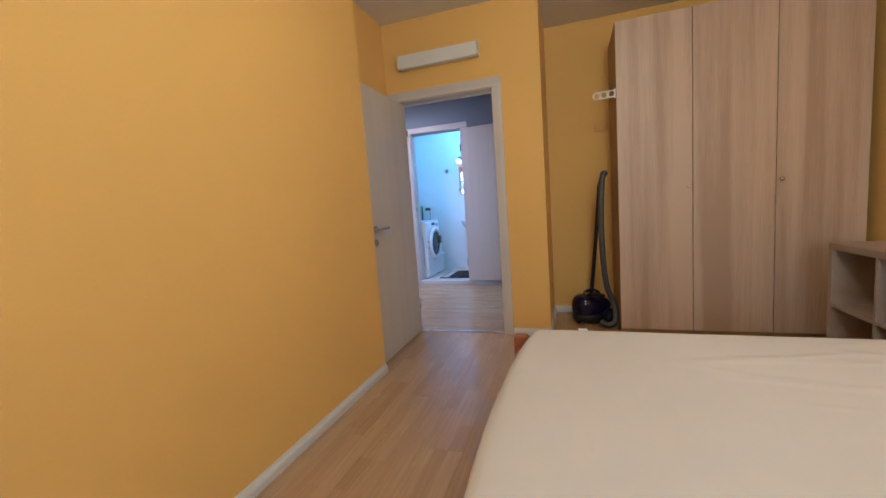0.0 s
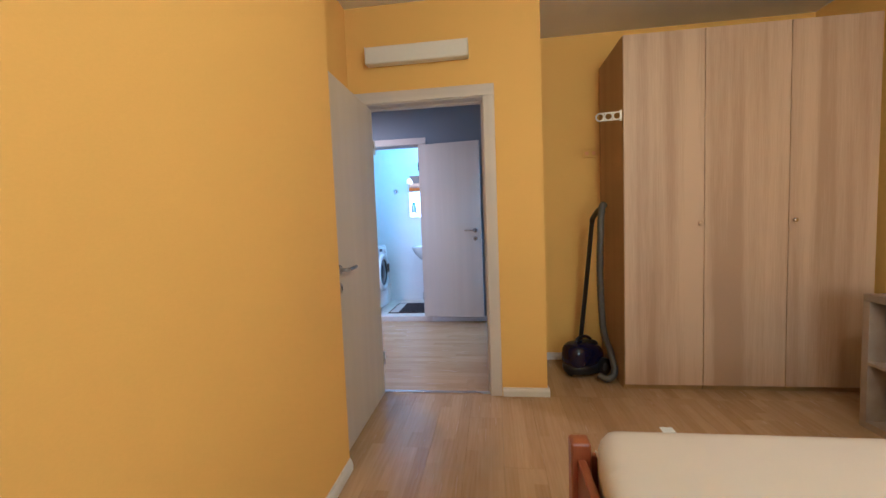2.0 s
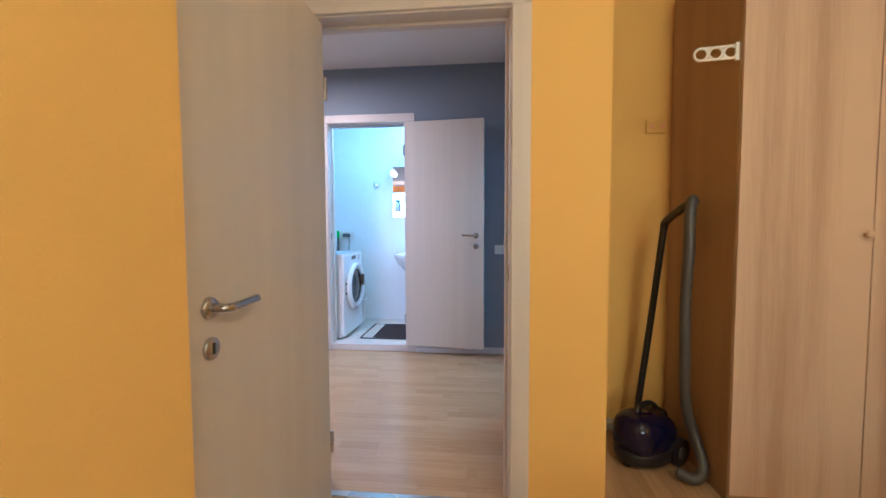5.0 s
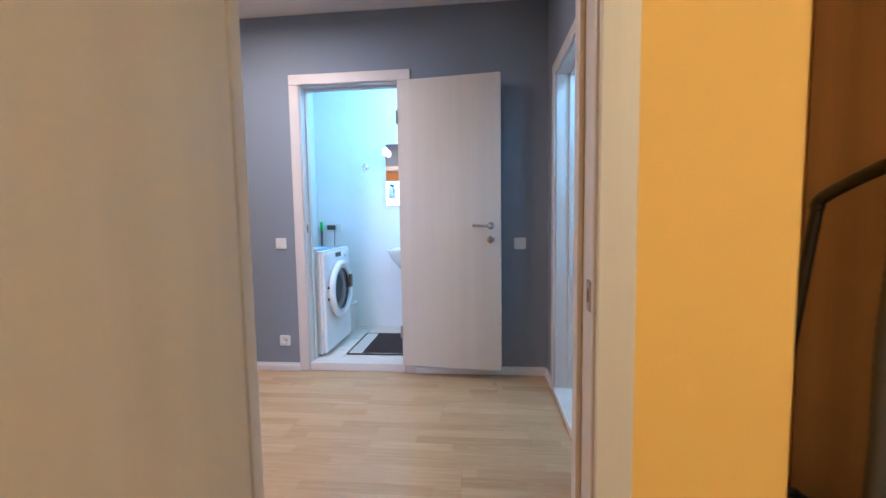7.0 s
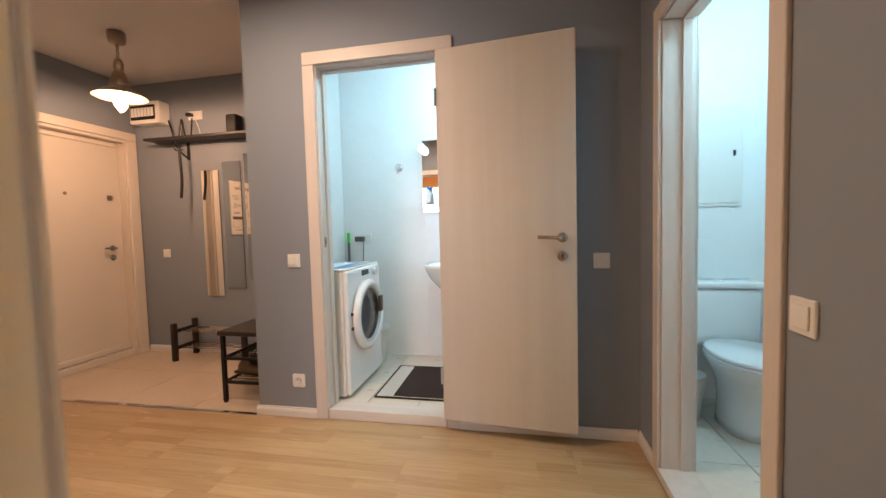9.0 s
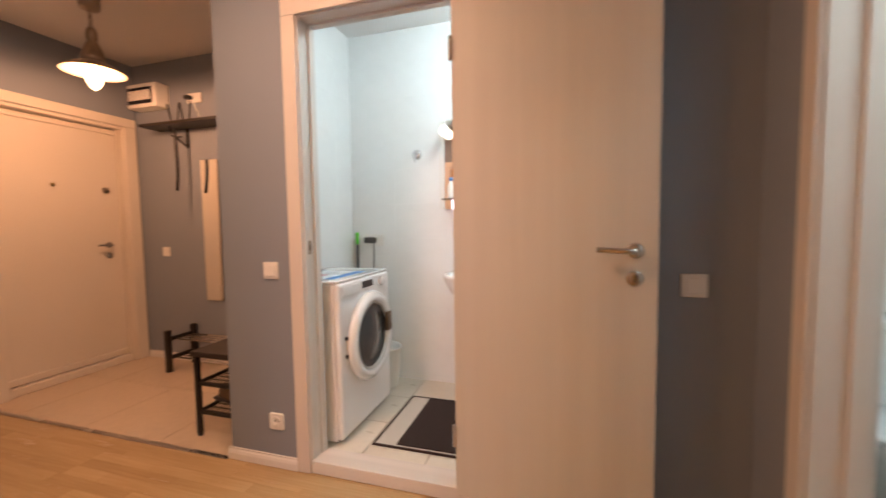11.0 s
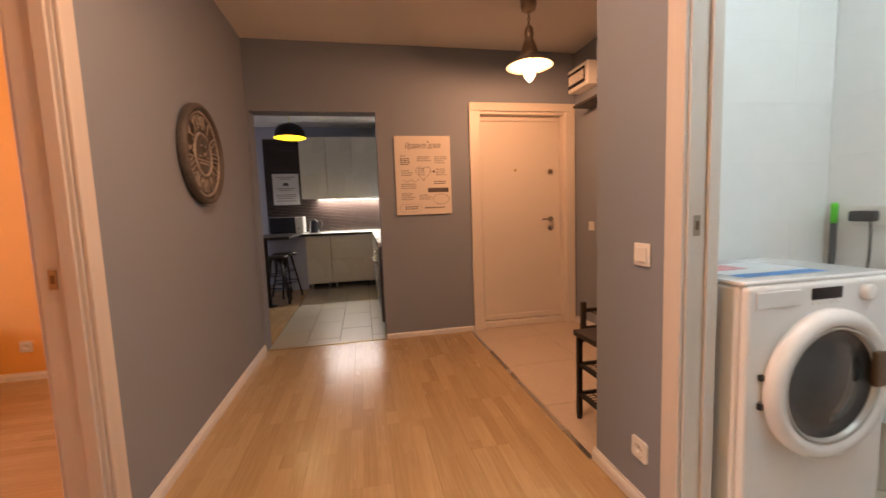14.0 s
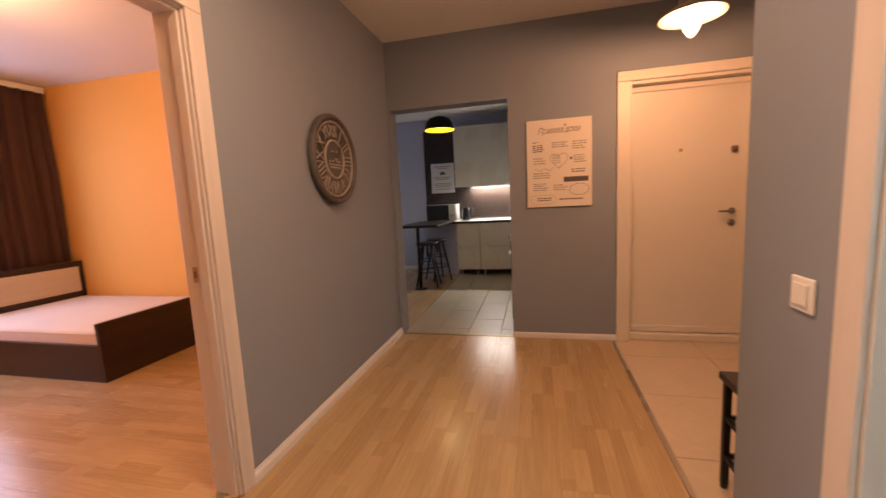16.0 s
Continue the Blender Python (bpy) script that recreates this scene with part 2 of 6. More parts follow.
def add_creases(m, angle, depth):
    """Long sparse creases in slack cloth, as relief under the weave."""
    nt = m.node_tree
    co = nt.nodes.new("ShaderNodeTexCoord")
    mp = nt.nodes.new("ShaderNodeMapping")
    mp.inputs["Rotation"].default_value = (0, 0, radians(angle))
    mp.inputs["Scale"].default_value = (0.7, 4.0, 1.0)
    link(nt, co.outputs["Object"], mp.inputs[0])
    nz = nt.nodes.new("ShaderNodeTexNoise")
    nz.inputs["Scale"].default_value, nz.inputs["Detail"].default_value = 1.1, 1.5
    link(nt, mp.outputs[0], nz.inputs["Vector"])
    off = nt.nodes.new("ShaderNodeMath")
    off.operation = "SUBTRACT"
    off.inputs[1].default_value = 0.5
    link(nt, nz.outputs[0], off.inputs[0])
    ab = nt.nodes.new("ShaderNodeMath")
    ab.operation = "ABSOLUTE"
    link(nt, off.outputs[0], ab.inputs[0])
    ridge = nt.nodes.new("ShaderNodeMapRange")
    ridge.interpolation_type = "SMOOTHSTEP"
    ridge.inputs[1].default_value, ridge.inputs[2].default_value = 0.0, 0.05
    ridge.inputs[3].default_value, ridge.inputs[4].default_value = 1.0, 0.0
    link(nt, ab.outputs[0], ridge.inputs[0])
    where = nt.nodes.new("ShaderNodeTexNoise")
    where.inputs["Scale"].default_value = 1.6
    link(nt, co.outputs["Object"], where.inputs["Vector"])
    sparse = nt.nodes.new("ShaderNodeMapRange")
    sparse.inputs[1].default_value, sparse.inputs[2].default_value = 0.45, 0.65
    link(nt, where.outputs[0], sparse.inputs[0])
    mul = nt.nodes.new("ShaderNodeMath")
    mul.operation = "MULTIPLY"
    link(nt, ridge.outputs[0], mul.inputs[0])
    link(nt, sparse.outputs[0], mul.inputs[1])
    bp = nt.nodes.new("ShaderNodeBump")
    bp.inputs["Strength"].default_value, bp.inputs["Distance"].default_value = 0.8, depth
    link(nt, mul.outputs[0], bp.inputs["Height"])
    link(nt, bp.outputs[0], next(n for n in nt.nodes if n.type == "BUMP" and n != bp).inputs["Normal"])


add_creases(FABRIC, 50, 0.008)
MATTRESS2 = noisy("white_mattress_fabric", (0.72, 0.66, 0.62), 0.9, scale=420, amount=0.05, bump=0.3, big=2.2, dist=0.001)
CURTAIN = noisy("brown_curtain_cloth", (0.165, 0.082, 0.058), 0.85, scale=300, amount=0.12, bump=0.25, big=3, dist=0.001)
STEEL = noisy("brushed_steel", (0.50, 0.48, 0.45), 0.28, 1.0, scale=120, amount=0.06, bump=0.03, stretch=(1, 1, 0.1))
CHROME = noisy("chrome", (0.75, 0.75, 0.76), 0.10, 1.0, scale=20, amount=0.02, bump=0, gloss=0.04)
BLACKMETAL = noisy("black_metal", (0.009, 0.008, 0.008), 0.55, 0.2, scale=150, amount=0.2, bump=0.08)
BLACKWOOD = wood("black_brown_board", (0.022, 0.015, 0.012), (0.010, 0.007, 0.006), 0, 0.45, bands=14, strength=0.9)
BLACKPLASTIC = noisy("black_plastic", (0.014, 0.014, 0.016), 0.32, scale=200, amount=0.15, bump=0.05)
NAVY = noisy("dark_blue_gloss_plastic", (0.006, 0.006, 0.035), 0.12, scale=60, amount=0.1, bump=0.0, gloss=0.05)
HOSEGREY = noisy("grey_ribbed_plastic", (0.075, 0.072, 0.072), 0.42, scale=160, amount=0.12, bump=0.1)
PLASTIC = noisy("white_plastic", (0.76, 0.75, 0.72), 0.30, scale=60, amount=0.02, bump=0.02)
ENAMEL = noisy("white_enamel", (0.80, 0.80, 0.81), 0.16, scale=20, amount=0.015, bump=0.02, gloss=0.05)
CERAMIC = noisy("white_ceramic", (0.82, 0.83, 0.83), 0.08, scale=10, amount=0.015, bump=0.02, gloss=0.03)
SOCKETHOLE = noisy("dark_hole", (0.03, 0.028, 0.026), 0.7, scale=60, amount=0.1, bump=0)
SILVER = noisy("silver_paint", (0.50, 0.50, 0.49), 0.35, 0.3, scale=90, amount=0.05, bump=0.02)
KITCHENWHITE = noisy("white_lacquer_front", (0.66, 0.65, 0.58), 0.28, scale=30, amount=0.03, bump=0.02)
WORKTOP = noisy("pale_worktop", (0.52, 0.51, 0.48), 0.3, scale=180, amount=0.10, bump=0.04)
COUNTER = noisy("dark_worktop", (0.022, 0.018, 0.016), 0.22, scale=180, amount=0.25, bump=0.05)
BACKSPLASH = noisy("dark_brown_mosaic", (0.040, 0.028, 0.024), 0.25, scale=60, amount=0.2, bump=0.05)
PAPER = noisy("cream_poster_board", (0.72, 0.66, 0.58), 0.75, scale=160, amount=0.04, bump=0.08)
PAPERGREY = noisy("pale_poster_board", (0.62, 0.62, 0.62), 0.75, scale=160, amount=0.05, bump=0.08)
INK = noisy("dark_print", (0.10, 0.085, 0.08), 0.8, scale=160, amount=0.15, bump=0)
INKSOFT = noisy("faded_print", (0.30, 0.26, 0.235), 0.8, scale=160, amount=0.15, bump=0)
CLOCKBODY = noisy("aged_grey_resin", (0.088, 0.076, 0.068), 0.55, scale=50, amount=0.3, bump=0.4, big=6)
CLOCKPALE = noisy("worn_pale_resin", (0.30, 0.265, 0.23), 0.55, scale=50, amount=0.3, bump=0.3, big=6)
MATDARK = noisy("dark_brown_mat_pile", (0.030, 0.015, 0.012), 0.95, scale=500, amount=0.35, bump=0.8, dist=0.004)
MATPALE = noisy("pale_mat_border", (0.55, 0.53, 0.48), 0.95, scale=500, amount=0.15, bump=0.6, dist=0.003)
GREEN = noisy("bright_green_plastic", (0.10, 0.62, 0.04), 0.35, scale=60, amount=0.06, bump=0)
BLUELABEL = noisy("blue_label", (0.05, 0.25, 0.62), 0.4, scale=60, amount=0.05, bump=0)
REDLABEL = noisy("pink_label", (0.62, 0.22, 0.24), 0.4, scale=60, amount=0.3, bump=0, big=12)
PAPERLABEL = noisy("white_label", (0.72, 0.74, 0.76), 0.5, scale=60, amount=0.05, bump=0)
SHADEYELLOW = noisy("yellow_lamp_lining", (0.80, 0.62, 0.02), 0.45, scale=60, amount=0.04, bump=0)
SHADEPALE = noisy("pale_lamp_glass", (0.26, 0.21, 0.155), 0.3, scale=60, amount=0.03, bump=0)
BRASS = noisy("worn_brass", (0.48, 0.36, 0.16), 0.35, 1.0, scale=90, amount=0.15, bump=0.05)
NICKEL = noisy("aged_nickel", (0.36, 0.30, 0.24), 0.32, 1.0, scale=90, amount=0.12, bump=0.04)
LEATHER = noisy("brown_shoe_leather", (0.11, 0.065, 0.035), 0.55, scale=90, amount=0.3, bump=0.3)
BULB = glow("lit_bulb", (1.0, 0.62, 0.30), 9)
LED = glow("lit_led_strip", (1.0, 0.93, 0.78), 7)
DIFFUSER = glow("lit_diffuser", (0.92, 0.98, 1.0), 6)
WARMDIFF = glow("lit_warm_diffuser", (1.0, 0.66, 0.38), 6)
MIRROR, _nt, _b = base_mat("mirror_silver", (0.86, 0.87, 0.86), 0.015, 1.0)
GLASS, _nt, _b = base_mat("clear_glass", (0.95, 0.97, 0.97), 0.02)
_b.inputs["Transmission Weight"].default_value = 1.0
DARKSTEEL = noisy("dark_brushed_steel", (0.10, 0.10, 0.105), 0.38, 0.9, scale=120, amount=0.08, bump=0.03, stretch=(1, 1, 0.1))
DARKGLASS, _nt, _b = base_mat("smoked_glass", (0.02, 0.02, 0.024), 0.05)
PORTGLASS = noisy("dark_porthole_glass", (0.055, 0.056, 0.058), 0.06, scale=6, amount=0.3, bump=0, gloss=0.04)
PORTGLASS.node_tree.nodes["Principled BSDF"].inputs["Specular IOR Level"].default_value = 0.5

# ---------- mesh helpers ----------


def thing(name, at=(0, 0, 0), rz=0, label="", category="", group="", kind=""):
    ob = new(name)
    ob.empty_display_size = 0.1
    ob.matrix_world = pose(*at, 0, 0, rz)
    return tagged(ob, label, category, group, kind)


def part(name, bm, material, parent=None, label="", smooth=False):
    me = bpy.data.meshes.new(name)
    bm.normal_update()
    bm.to_mesh(me)
    bm.free()
    for mt in material if isinstance(material, (list, tuple)) else [material]:
        me.materials.append(mt)
    if smooth:
        me.polygons.foreach_set("use_smooth", [True] * len(me.polygons))
    ob = new(name, me)
    if parent:
        ob.parent = parent
    return tagged(ob, label)


def soften(bm, r, seg=2, sharp=30):
    if r > 0:
        edges = [e for e in bm.edges if len(e.link_faces) == 2 and e.calc_face_angle(0) > radians(sharp)]
        bmesh.ops.bevel(bm, geom=edges, offset=r, segments=seg, profile=0.5, affect="EDGES", clamp_overlap=True)
    return bm


def box(x0, x1, y0, y1, z0, z1, r=0.0, seg=2, bm=None):
    b2 = bmesh.new()
    bmesh.ops.create_cube(b2, size=1, matrix=Matrix.Translation(((x0 + x1) / 2, (y0 + y1) / 2, (z0 + z1) / 2)) @ Matrix.Diagonal((x1 - x0, y1 - y0, z1 - z0, 1)))
    soften(b2, r, seg)
    return join(bm, b2)


def join(bm, b2):
    if bm is None:
        return b2
    me = bpy.data.meshes.new("tmp")
    b2.to_mesh(me)
    b2.free()
    bm.from_mesh(me)
    bpy.data.meshes.remove(me)
    return bm


def lathe(profile, seg=32, m=None, bm=None):
    """A turned body about z from (radius, height) pairs."""
    b2 = bmesh.new()
    rings = []
    for r, z in profile:
        if r < 1e-5:
            rings.append([b2.verts.new((0, 0, z))])
        else:
            rings.append([b2.verts.new((r * math.cos(2 * math.pi * k / seg), r * math.sin(2 * math.pi * k / seg), z)) for k in range(seg)])
    for a, c in zip(rings, rings[1:]):
        for k in range(seg):
            n = (k + 1) % seg
            if len(a) == 1 and len(c) > 1:
                b2.faces.new((a[0], c[n], c[k]))
            elif len(c) == 1 and len(a) > 1:
                b2.faces.new((a[k], a[n], c[0]))
            elif len(a) > 1:
                b2.faces.new((a[k], a[n], c[n], c[k]))
    bmesh.ops.recalc_face_normals(b2, faces=b2.faces)
    if m is not None:
        b2.transform(m)
    return join(bm, b2)


def rod(a, c, r, seg=14, r2=None, bm=None):
    a, c = Vector(a), Vector(c)
    h = (c - a).length
    m = Matrix.Translation(a) @ (c - a).to_track_quat("Z", "Y").to_matrix().to_4x4()
    return lathe([(0, 0), (r, 0), (r2 or r, h), (0, h)], seg, m, bm)


def tube(points, r, seg=12, smooth=8, ribs=0.0, bm=None):
    """A round tube along a smooth line through the points."""
    pts = [Vector(p) for p in points]
    line = []
    for i in range(len(pts) - 1):
        p0, p1, p2, p3 = pts[max(i - 1, 0)], pts[i], pts[i + 1], pts[min(i + 2, len(pts) - 1)]
        for k in range(smooth):
            t = k / smooth
            line.append(0.5 * ((2 * p1) + (p2 - p0) * t + (2 * p0 - 5 * p1 + 4 * p2 - p3) * t * t + (3 * p1 - p0 - 3 * p2 + p3) * t ** 3))
    line.append(pts[-1])
    b2 = bmesh.new()
    rings = []
    side = None
    for i, p in enumerate(line):
        d = (line[min(i + 1, len(line) - 1)] - line[max(i - 1, 0)]).normalized()
        if side is None:
            side = d.orthogonal().normalized()
        side = (side - d * side.dot(d)).normalized()
        up = d.cross(side)
        rr = r * (1 + ribs * (i % 2))
        rings.append([b2.verts.new(p + rr * (math.cos(2 * math.pi * k / seg) * side + math.sin(2 * math.pi * k / seg) * up)) for k in range(seg)])
    for a, c in zip(rings, rings[1:]):
        for k in range(seg):
            b2.faces.new((a[k], a[(k + 1) % seg], c[(k + 1) % seg], c[k]))
    b2.faces.new(rings[0][::-1])
    b2.faces.new(rings[-1])
    bmesh.ops.recalc_face_normals(b2, faces=b2.faces)
    return join(bm, b2)


def words(text, size, depth, m, material, parent, name="lettering", font_shear=0.0, align="CENTER"):
    """Raised lettering as a mesh, in the plane of m's x and y."""
    cu = bpy.data.curves.new("tmp_text", "FONT")
    cu.body, cu.size, cu.extrude, cu.shear = text, size, depth, font_shear
    cu.align_x, cu.align_y = align, "CENTER"
    cu.resolution_u = 3
    tmp = new("tmp_text", cu)
    dg = bpy.context.evaluated_depsgraph_get()
    me = bpy.data.meshes.new_from_object(tmp.evaluated_get(dg))
    bpy.data.objects.remove(tmp)
    bpy.data.curves.remove(cu)
    me.transform(m)
    me.materials.clear()
    me.materials.append(material)
    ob = new(name, me)
    ob.parent = parent
    return ob


# ---------- walls, floors, ceilings ----------


def wall(name, x0, x1, y0, y1, paints, holes=(), z0=-0.05, z1=2.63, label="", default=GREY):
    """A straight wall with real thickness. holes: (from, to, bottom, top) along its length. paints: {'+x': material, ...}."""
    along_x = (x1 - x0) >= (y1 - y0)
    a0, a1 = (x0, x1) if along_x else (y0, y1)
    cuts = sorted({a0, a1, *[h[0] for h in holes], *[h[1] for h in holes]})
    zs = sorted({z0, z1, *[max(h[2], z0) for h in holes], *[h[3] for h in holes]})
    solid = {}
    for i in range(len(cuts) - 1):
        for k in range(len(zs) - 1):
            ca, cz = (cuts[i] + cuts[i + 1]) / 2, (zs[k] + zs[k + 1]) / 2
            solid[i, k] = not any(h[0] < ca < h[1] and h[2] < cz < h[3] for h in holes)
    mats = [default]
    slot = {}
    for d in ("+x", "-x", "+y", "-y"):
        mt = paints.get(d, default)
        if mt not in mats:
            mats.append(mt)
        slot[d] = mats.index(mt)
    bm = bmesh.new()
    n0, n1 = (y0, y1) if along_x else (x0, x1)

    def quad(pts, index):
        f = bm.faces.new([bm.verts.new(p if along_x else (p[1], p[0], p[2])) for p in pts])
        f.material_index = index

    lo, hi = ("-y", "+y") if along_x else ("-x", "+x")
    ea, eb = ("-x", "+x") if along_x else ("-y", "+y")
    for (i, k), full in solid.items():
        if not full:
            continue
        p, q, r, s = cuts[i], cuts[i + 1], zs[k], zs[k + 1]
        quad([(p, n0, r), (q, n0, r), (q, n0, s), (p, n0, s)], slot[lo])
        quad([(p, n1, r), (p, n1, s), (q, n1, s), (q, n1, r)], slot[hi])
        if not solid.get((i - 1, k), False):
            quad([(p, n0, r), (p, n0, s), (p, n1, s), (p, n1, r)], slot[ea])
        if not solid.get((i + 1, k), False):
            quad([(q, n0, r), (q, n1, r), (q, n1, s), (q, n0, s)], slot[eb])
        if not solid.get((i, k - 1), False):
            quad([(p, n0, r), (p, n1, r), (q, n1, r), (q, n0, r)], slot[hi])
        if not solid.get((i, k + 1), False):
            quad([(p, n0, s), (q, n0, s), (q, n1, s), (p, n1, s)], slot[hi])
    bmesh.ops.remove_doubles(bm, verts=bm.verts, dist=1e-5)
    bmesh.ops.recalc_face_normals(bm, faces=bm.faces)
    return tagged(part(name, bm, mats), label, "wall", kind="structure")


def slab(name, x0, x1, y0, y1, z0, z1, material, label, category):
    return tagged(part(name, box(x0, x1, y0, y1, z0, z1), material), label, category, kind="structure")


BX = -0.045  # the first bedroom's shift along the hall
HALL_S, HALL_N = 3.28, 5.158
HALL_E = -0.305
wall("wall_bedroom_west", -1.55, BX - 1.183, -1.82, 2.298, {"+x": YELLOW, "+y": YELLOW, "-x": ORANGE}, label="smooth yellow painted bedroom wall", default=YELLOW)
wall("wall_bedroom_niche", -1.55, BX - 1.40, 2.298, 3.15, {"+x": YELLOW, "-x": ORANGE}, label="yellow painted wall behind the open door", default=YELLOW)
wall("wall_hall_south", -4.59, HALL_E, 3.15, HALL_S, {"-y": YELLOW, "+y": GREY, "+x": GREY, "-x": GREY},
     [(BX - 1.333, BX - 0.477, -0.05, 2.015), (-2.526, -1.72, -0.05, 2.015)], label="partition painted grey-blue toward the hall, yellow toward the bedrooms")
wall("wall_pier", HALL_E, BX - 0.125, 3.15, 3.965, {"-x": GREY, "+x": YELLOW, "-y": YELLOW}, label="yellow painted pier beside the bedroom door", default=YELLOW)
wall("wall_bedroom_north", BX - 0.125, BX + 2.07, 3.865, 3.965, {"-y": YELLOW, "+y": BATHWALL}, label="yellow painted wall behind the wardrobe", default=YELLOW)
wall("wall_bedroom_east", BX + 1.95, BX + 2.07, -1.82, 3.865, {"-x": YELLOW}, label="yellow painted wall beside the wardrobe", default=YELLOW)
wall("wall_bedroom_south", BX - 1.183, BX + 1.95, -1.82, -1.70, {"+y": YELLOW}, [(-0.05, 1.45, 0.85, 2.15)], label="yellow painted window wall", default=YELLOW)
wall("wall_hall_east", HALL_E, -0.17, 3.965, 5.27, {"-x": GREY, "+x": BATHWALL}, [(4.078, 4.885, -0.05, 2.028)], label="grey-blue painted wall with the toilet door")
wall("wall_hall_north", -2.55, HALL_E, HALL_N, 5.27, {"-y": GREY, "+y": BATHWALL, "-x": GREY}, [(-2.10, -1.31, -0.05, 2.135)], label="grey-blue painted wall with the bathroom door")
wall("wall_bath_west", -2.55, -2.44, 5.27, 6.37, {"-x": GREY, "+x": BATHWALL}, label="wall between the entry and the bathroom")
wall("wall_bath_north", -2.44, -0.24, 6.25, 6.37, {"-y": BATHWALL}, label="tiled bathroom wall", default=BATHWALL)
wall("wall_bath_east", -0.24, -0.12, 5.27, 6.37, {"-x": BATHWALL, "+x": BATHWALL}, label="wall between bathroom and toilet", default=BATHWALL)
wall("wall_entry_north", -4.592, -2.551, 6.24, 6.345, {"-y": GREY}, label="grey-blue painted entry wall")
wall("wall_hall_west", -4.75, -4.592, 3.15, 6.345, {"+x": GREY, "-x": PALE, "+y": GREY, "-y": GREY},
     [(3.30, 4.33, -0.05, 2.036), (5.245, 6.155, -0.05, 2.06)], label="grey-blue painted wall with the kitchen opening")
wall("wall_second_west", -4.60, -4.47, -0.82, 3.15, {"+x": ORANGE, "-x": PALE}, label="orange painted bedroom wall", default=ORANGE)
wall("wall_second_south", -4.47, -1.55, -0.82, -0.70, {"+y": ORANGE}, [(-3.8, -2.2, 0.75, 2.25)], label="orange painted window wall", default=ORANGE)
wall("wall_kitchen_west", -8.15, -8.02, 0.60, 5.05, {"+x": PALE}, label="pale blue kitchen wall", default=PALE)
wall("wall_kitchen_north", -8.02, -4.75, 4.92, 5.05, {"-y": PALE}, label="pale blue kitchen wall behind the stove", default=PALE)
wall("wall_kitchen_south", -8.02, -4.75, 0.60, 0.72, {"+y": PALE}, [(-7.8, -6.2, 0.85, 2.2)], label="pale blue kitchen window wall", default=PALE)
wall("wall_kitchen_east", -4.75, -4.60, 0.60, 3.15, {"-x": PALE}, label="pale blue kitchen wall", default=PALE)
wall("wall_toilet_north", -0.12, 0.87, 5.70, 5.82, {"-y": BATHWALL}, label="white toilet wall", default=BATHWALL)
wall("wall_toilet_east", 0.75, 0.87, 3.965, 5.70, {"-x": BATHWALL}, label="white toilet wall", default=BATHWALL)

for nm, x0, x1, y0, y1, z in (("ceiling_bedroom", -1.55, 2.07, -1.82, 3.965, 2.63), ("ceiling_hall", -4.70, -0.20, 3.20, 6.40, 2.608),
                              ("ceiling_second", -4.60, -1.55, -0.82, 3.15, 2.63), ("ceiling_kitchen", -8.15, -4.75, 0.6, 5.05, 2.63)):
    slab(nm, x0, x1, y0, y1, z, z + 0.12, PLASTER, "matt white painted ceiling", "ceiling")
slab("ceiling_bath", -2.44, -0.24, 5.27, 6.25, 2.54, 2.62, PLASTER, "white bathroom ceiling", "ceiling")
slab("ceiling_toilet", -0.17, 0.75, 3.965, 5.7, 2.52, 2.62, PLASTER, "white toilet ceiling", "ceiling")

FLOORS = {}
for nm, x0, x1, y0, y1, z, mt, lb in (
        ("floor_bedroom", BX - 1.40, BX + 1.95, -1.70, 3.865, -0.009, GROUT, "oak laminate bedroom floor"),
        ("floor_hall", -4.60, -0.30, 3.15, 5.14, -0.010, GROUT, "oak laminate hall floor"),
        ("floor_entry", -4.70, -2.56, 5.14, 6.24, -0.009, GROUT, "large beige entry floor tiles"),
        ("floor_second", -4.47, -1.55, -0.70, 3.15, -0.009, GROUT, "oak laminate bedroom floor"),
        ("floor_kitchen", -8.02, -4.60, 0.72, 4.92, -0.011, GROUT, "greige kitchen floor tiles"),
        ("floor_bath", -2.44, -0.24, 5.17, 6.25, 0.042, GROUT, "cream bathroom floor tiles"),
        ("floor_toilet", -0.30, 0.75, 3.965, 5.70, 0.022, GROUT, "cream toilet floor tiles")):
    FLOORS[nm] = slab(nm, x0, x1, y0, y1, -0.10, z, mt, lb, "floor")


def baseboard(x0, y0, x1, y1, nx, ny, z=0.0):
    """A white skirting along a wall line; (nx, ny) points into the room."""
    d = Vector((x1 - x0, y1 - y0, 0))
    h, t = 0.058, 0.015
    prof = [(0, 0), (t, 0), (t, h * 0.55), (t * 0.75, h * 0.75), (t * 0.45, h * 0.85), (t * 0.4, h), (0, h)]
    bm = bmesh.new()
    ends = []
    for p in (Vector((x0, y0, z)), Vector((x1, y1, z))):
        ends.append([bm.verts.new(p + Vector((nx * a, ny * a, b))) for a, b in prof])
    n = len(prof)
    for k in range(n):
        bm.faces.new((ends[0][k], ends[0][(k + 1) % n], ends[1][(k + 1) % n], ends[1][k]))
    bm.faces.new(ends[0][::-1])
    bm.faces.new(ends[1])
    bmesh.ops.recalc_face_normals(bm, faces=bm.faces)
    tagged(part("baseboard", bm, TRIM), "white moulded baseboard along the wall", "baseboard", kind="structure")


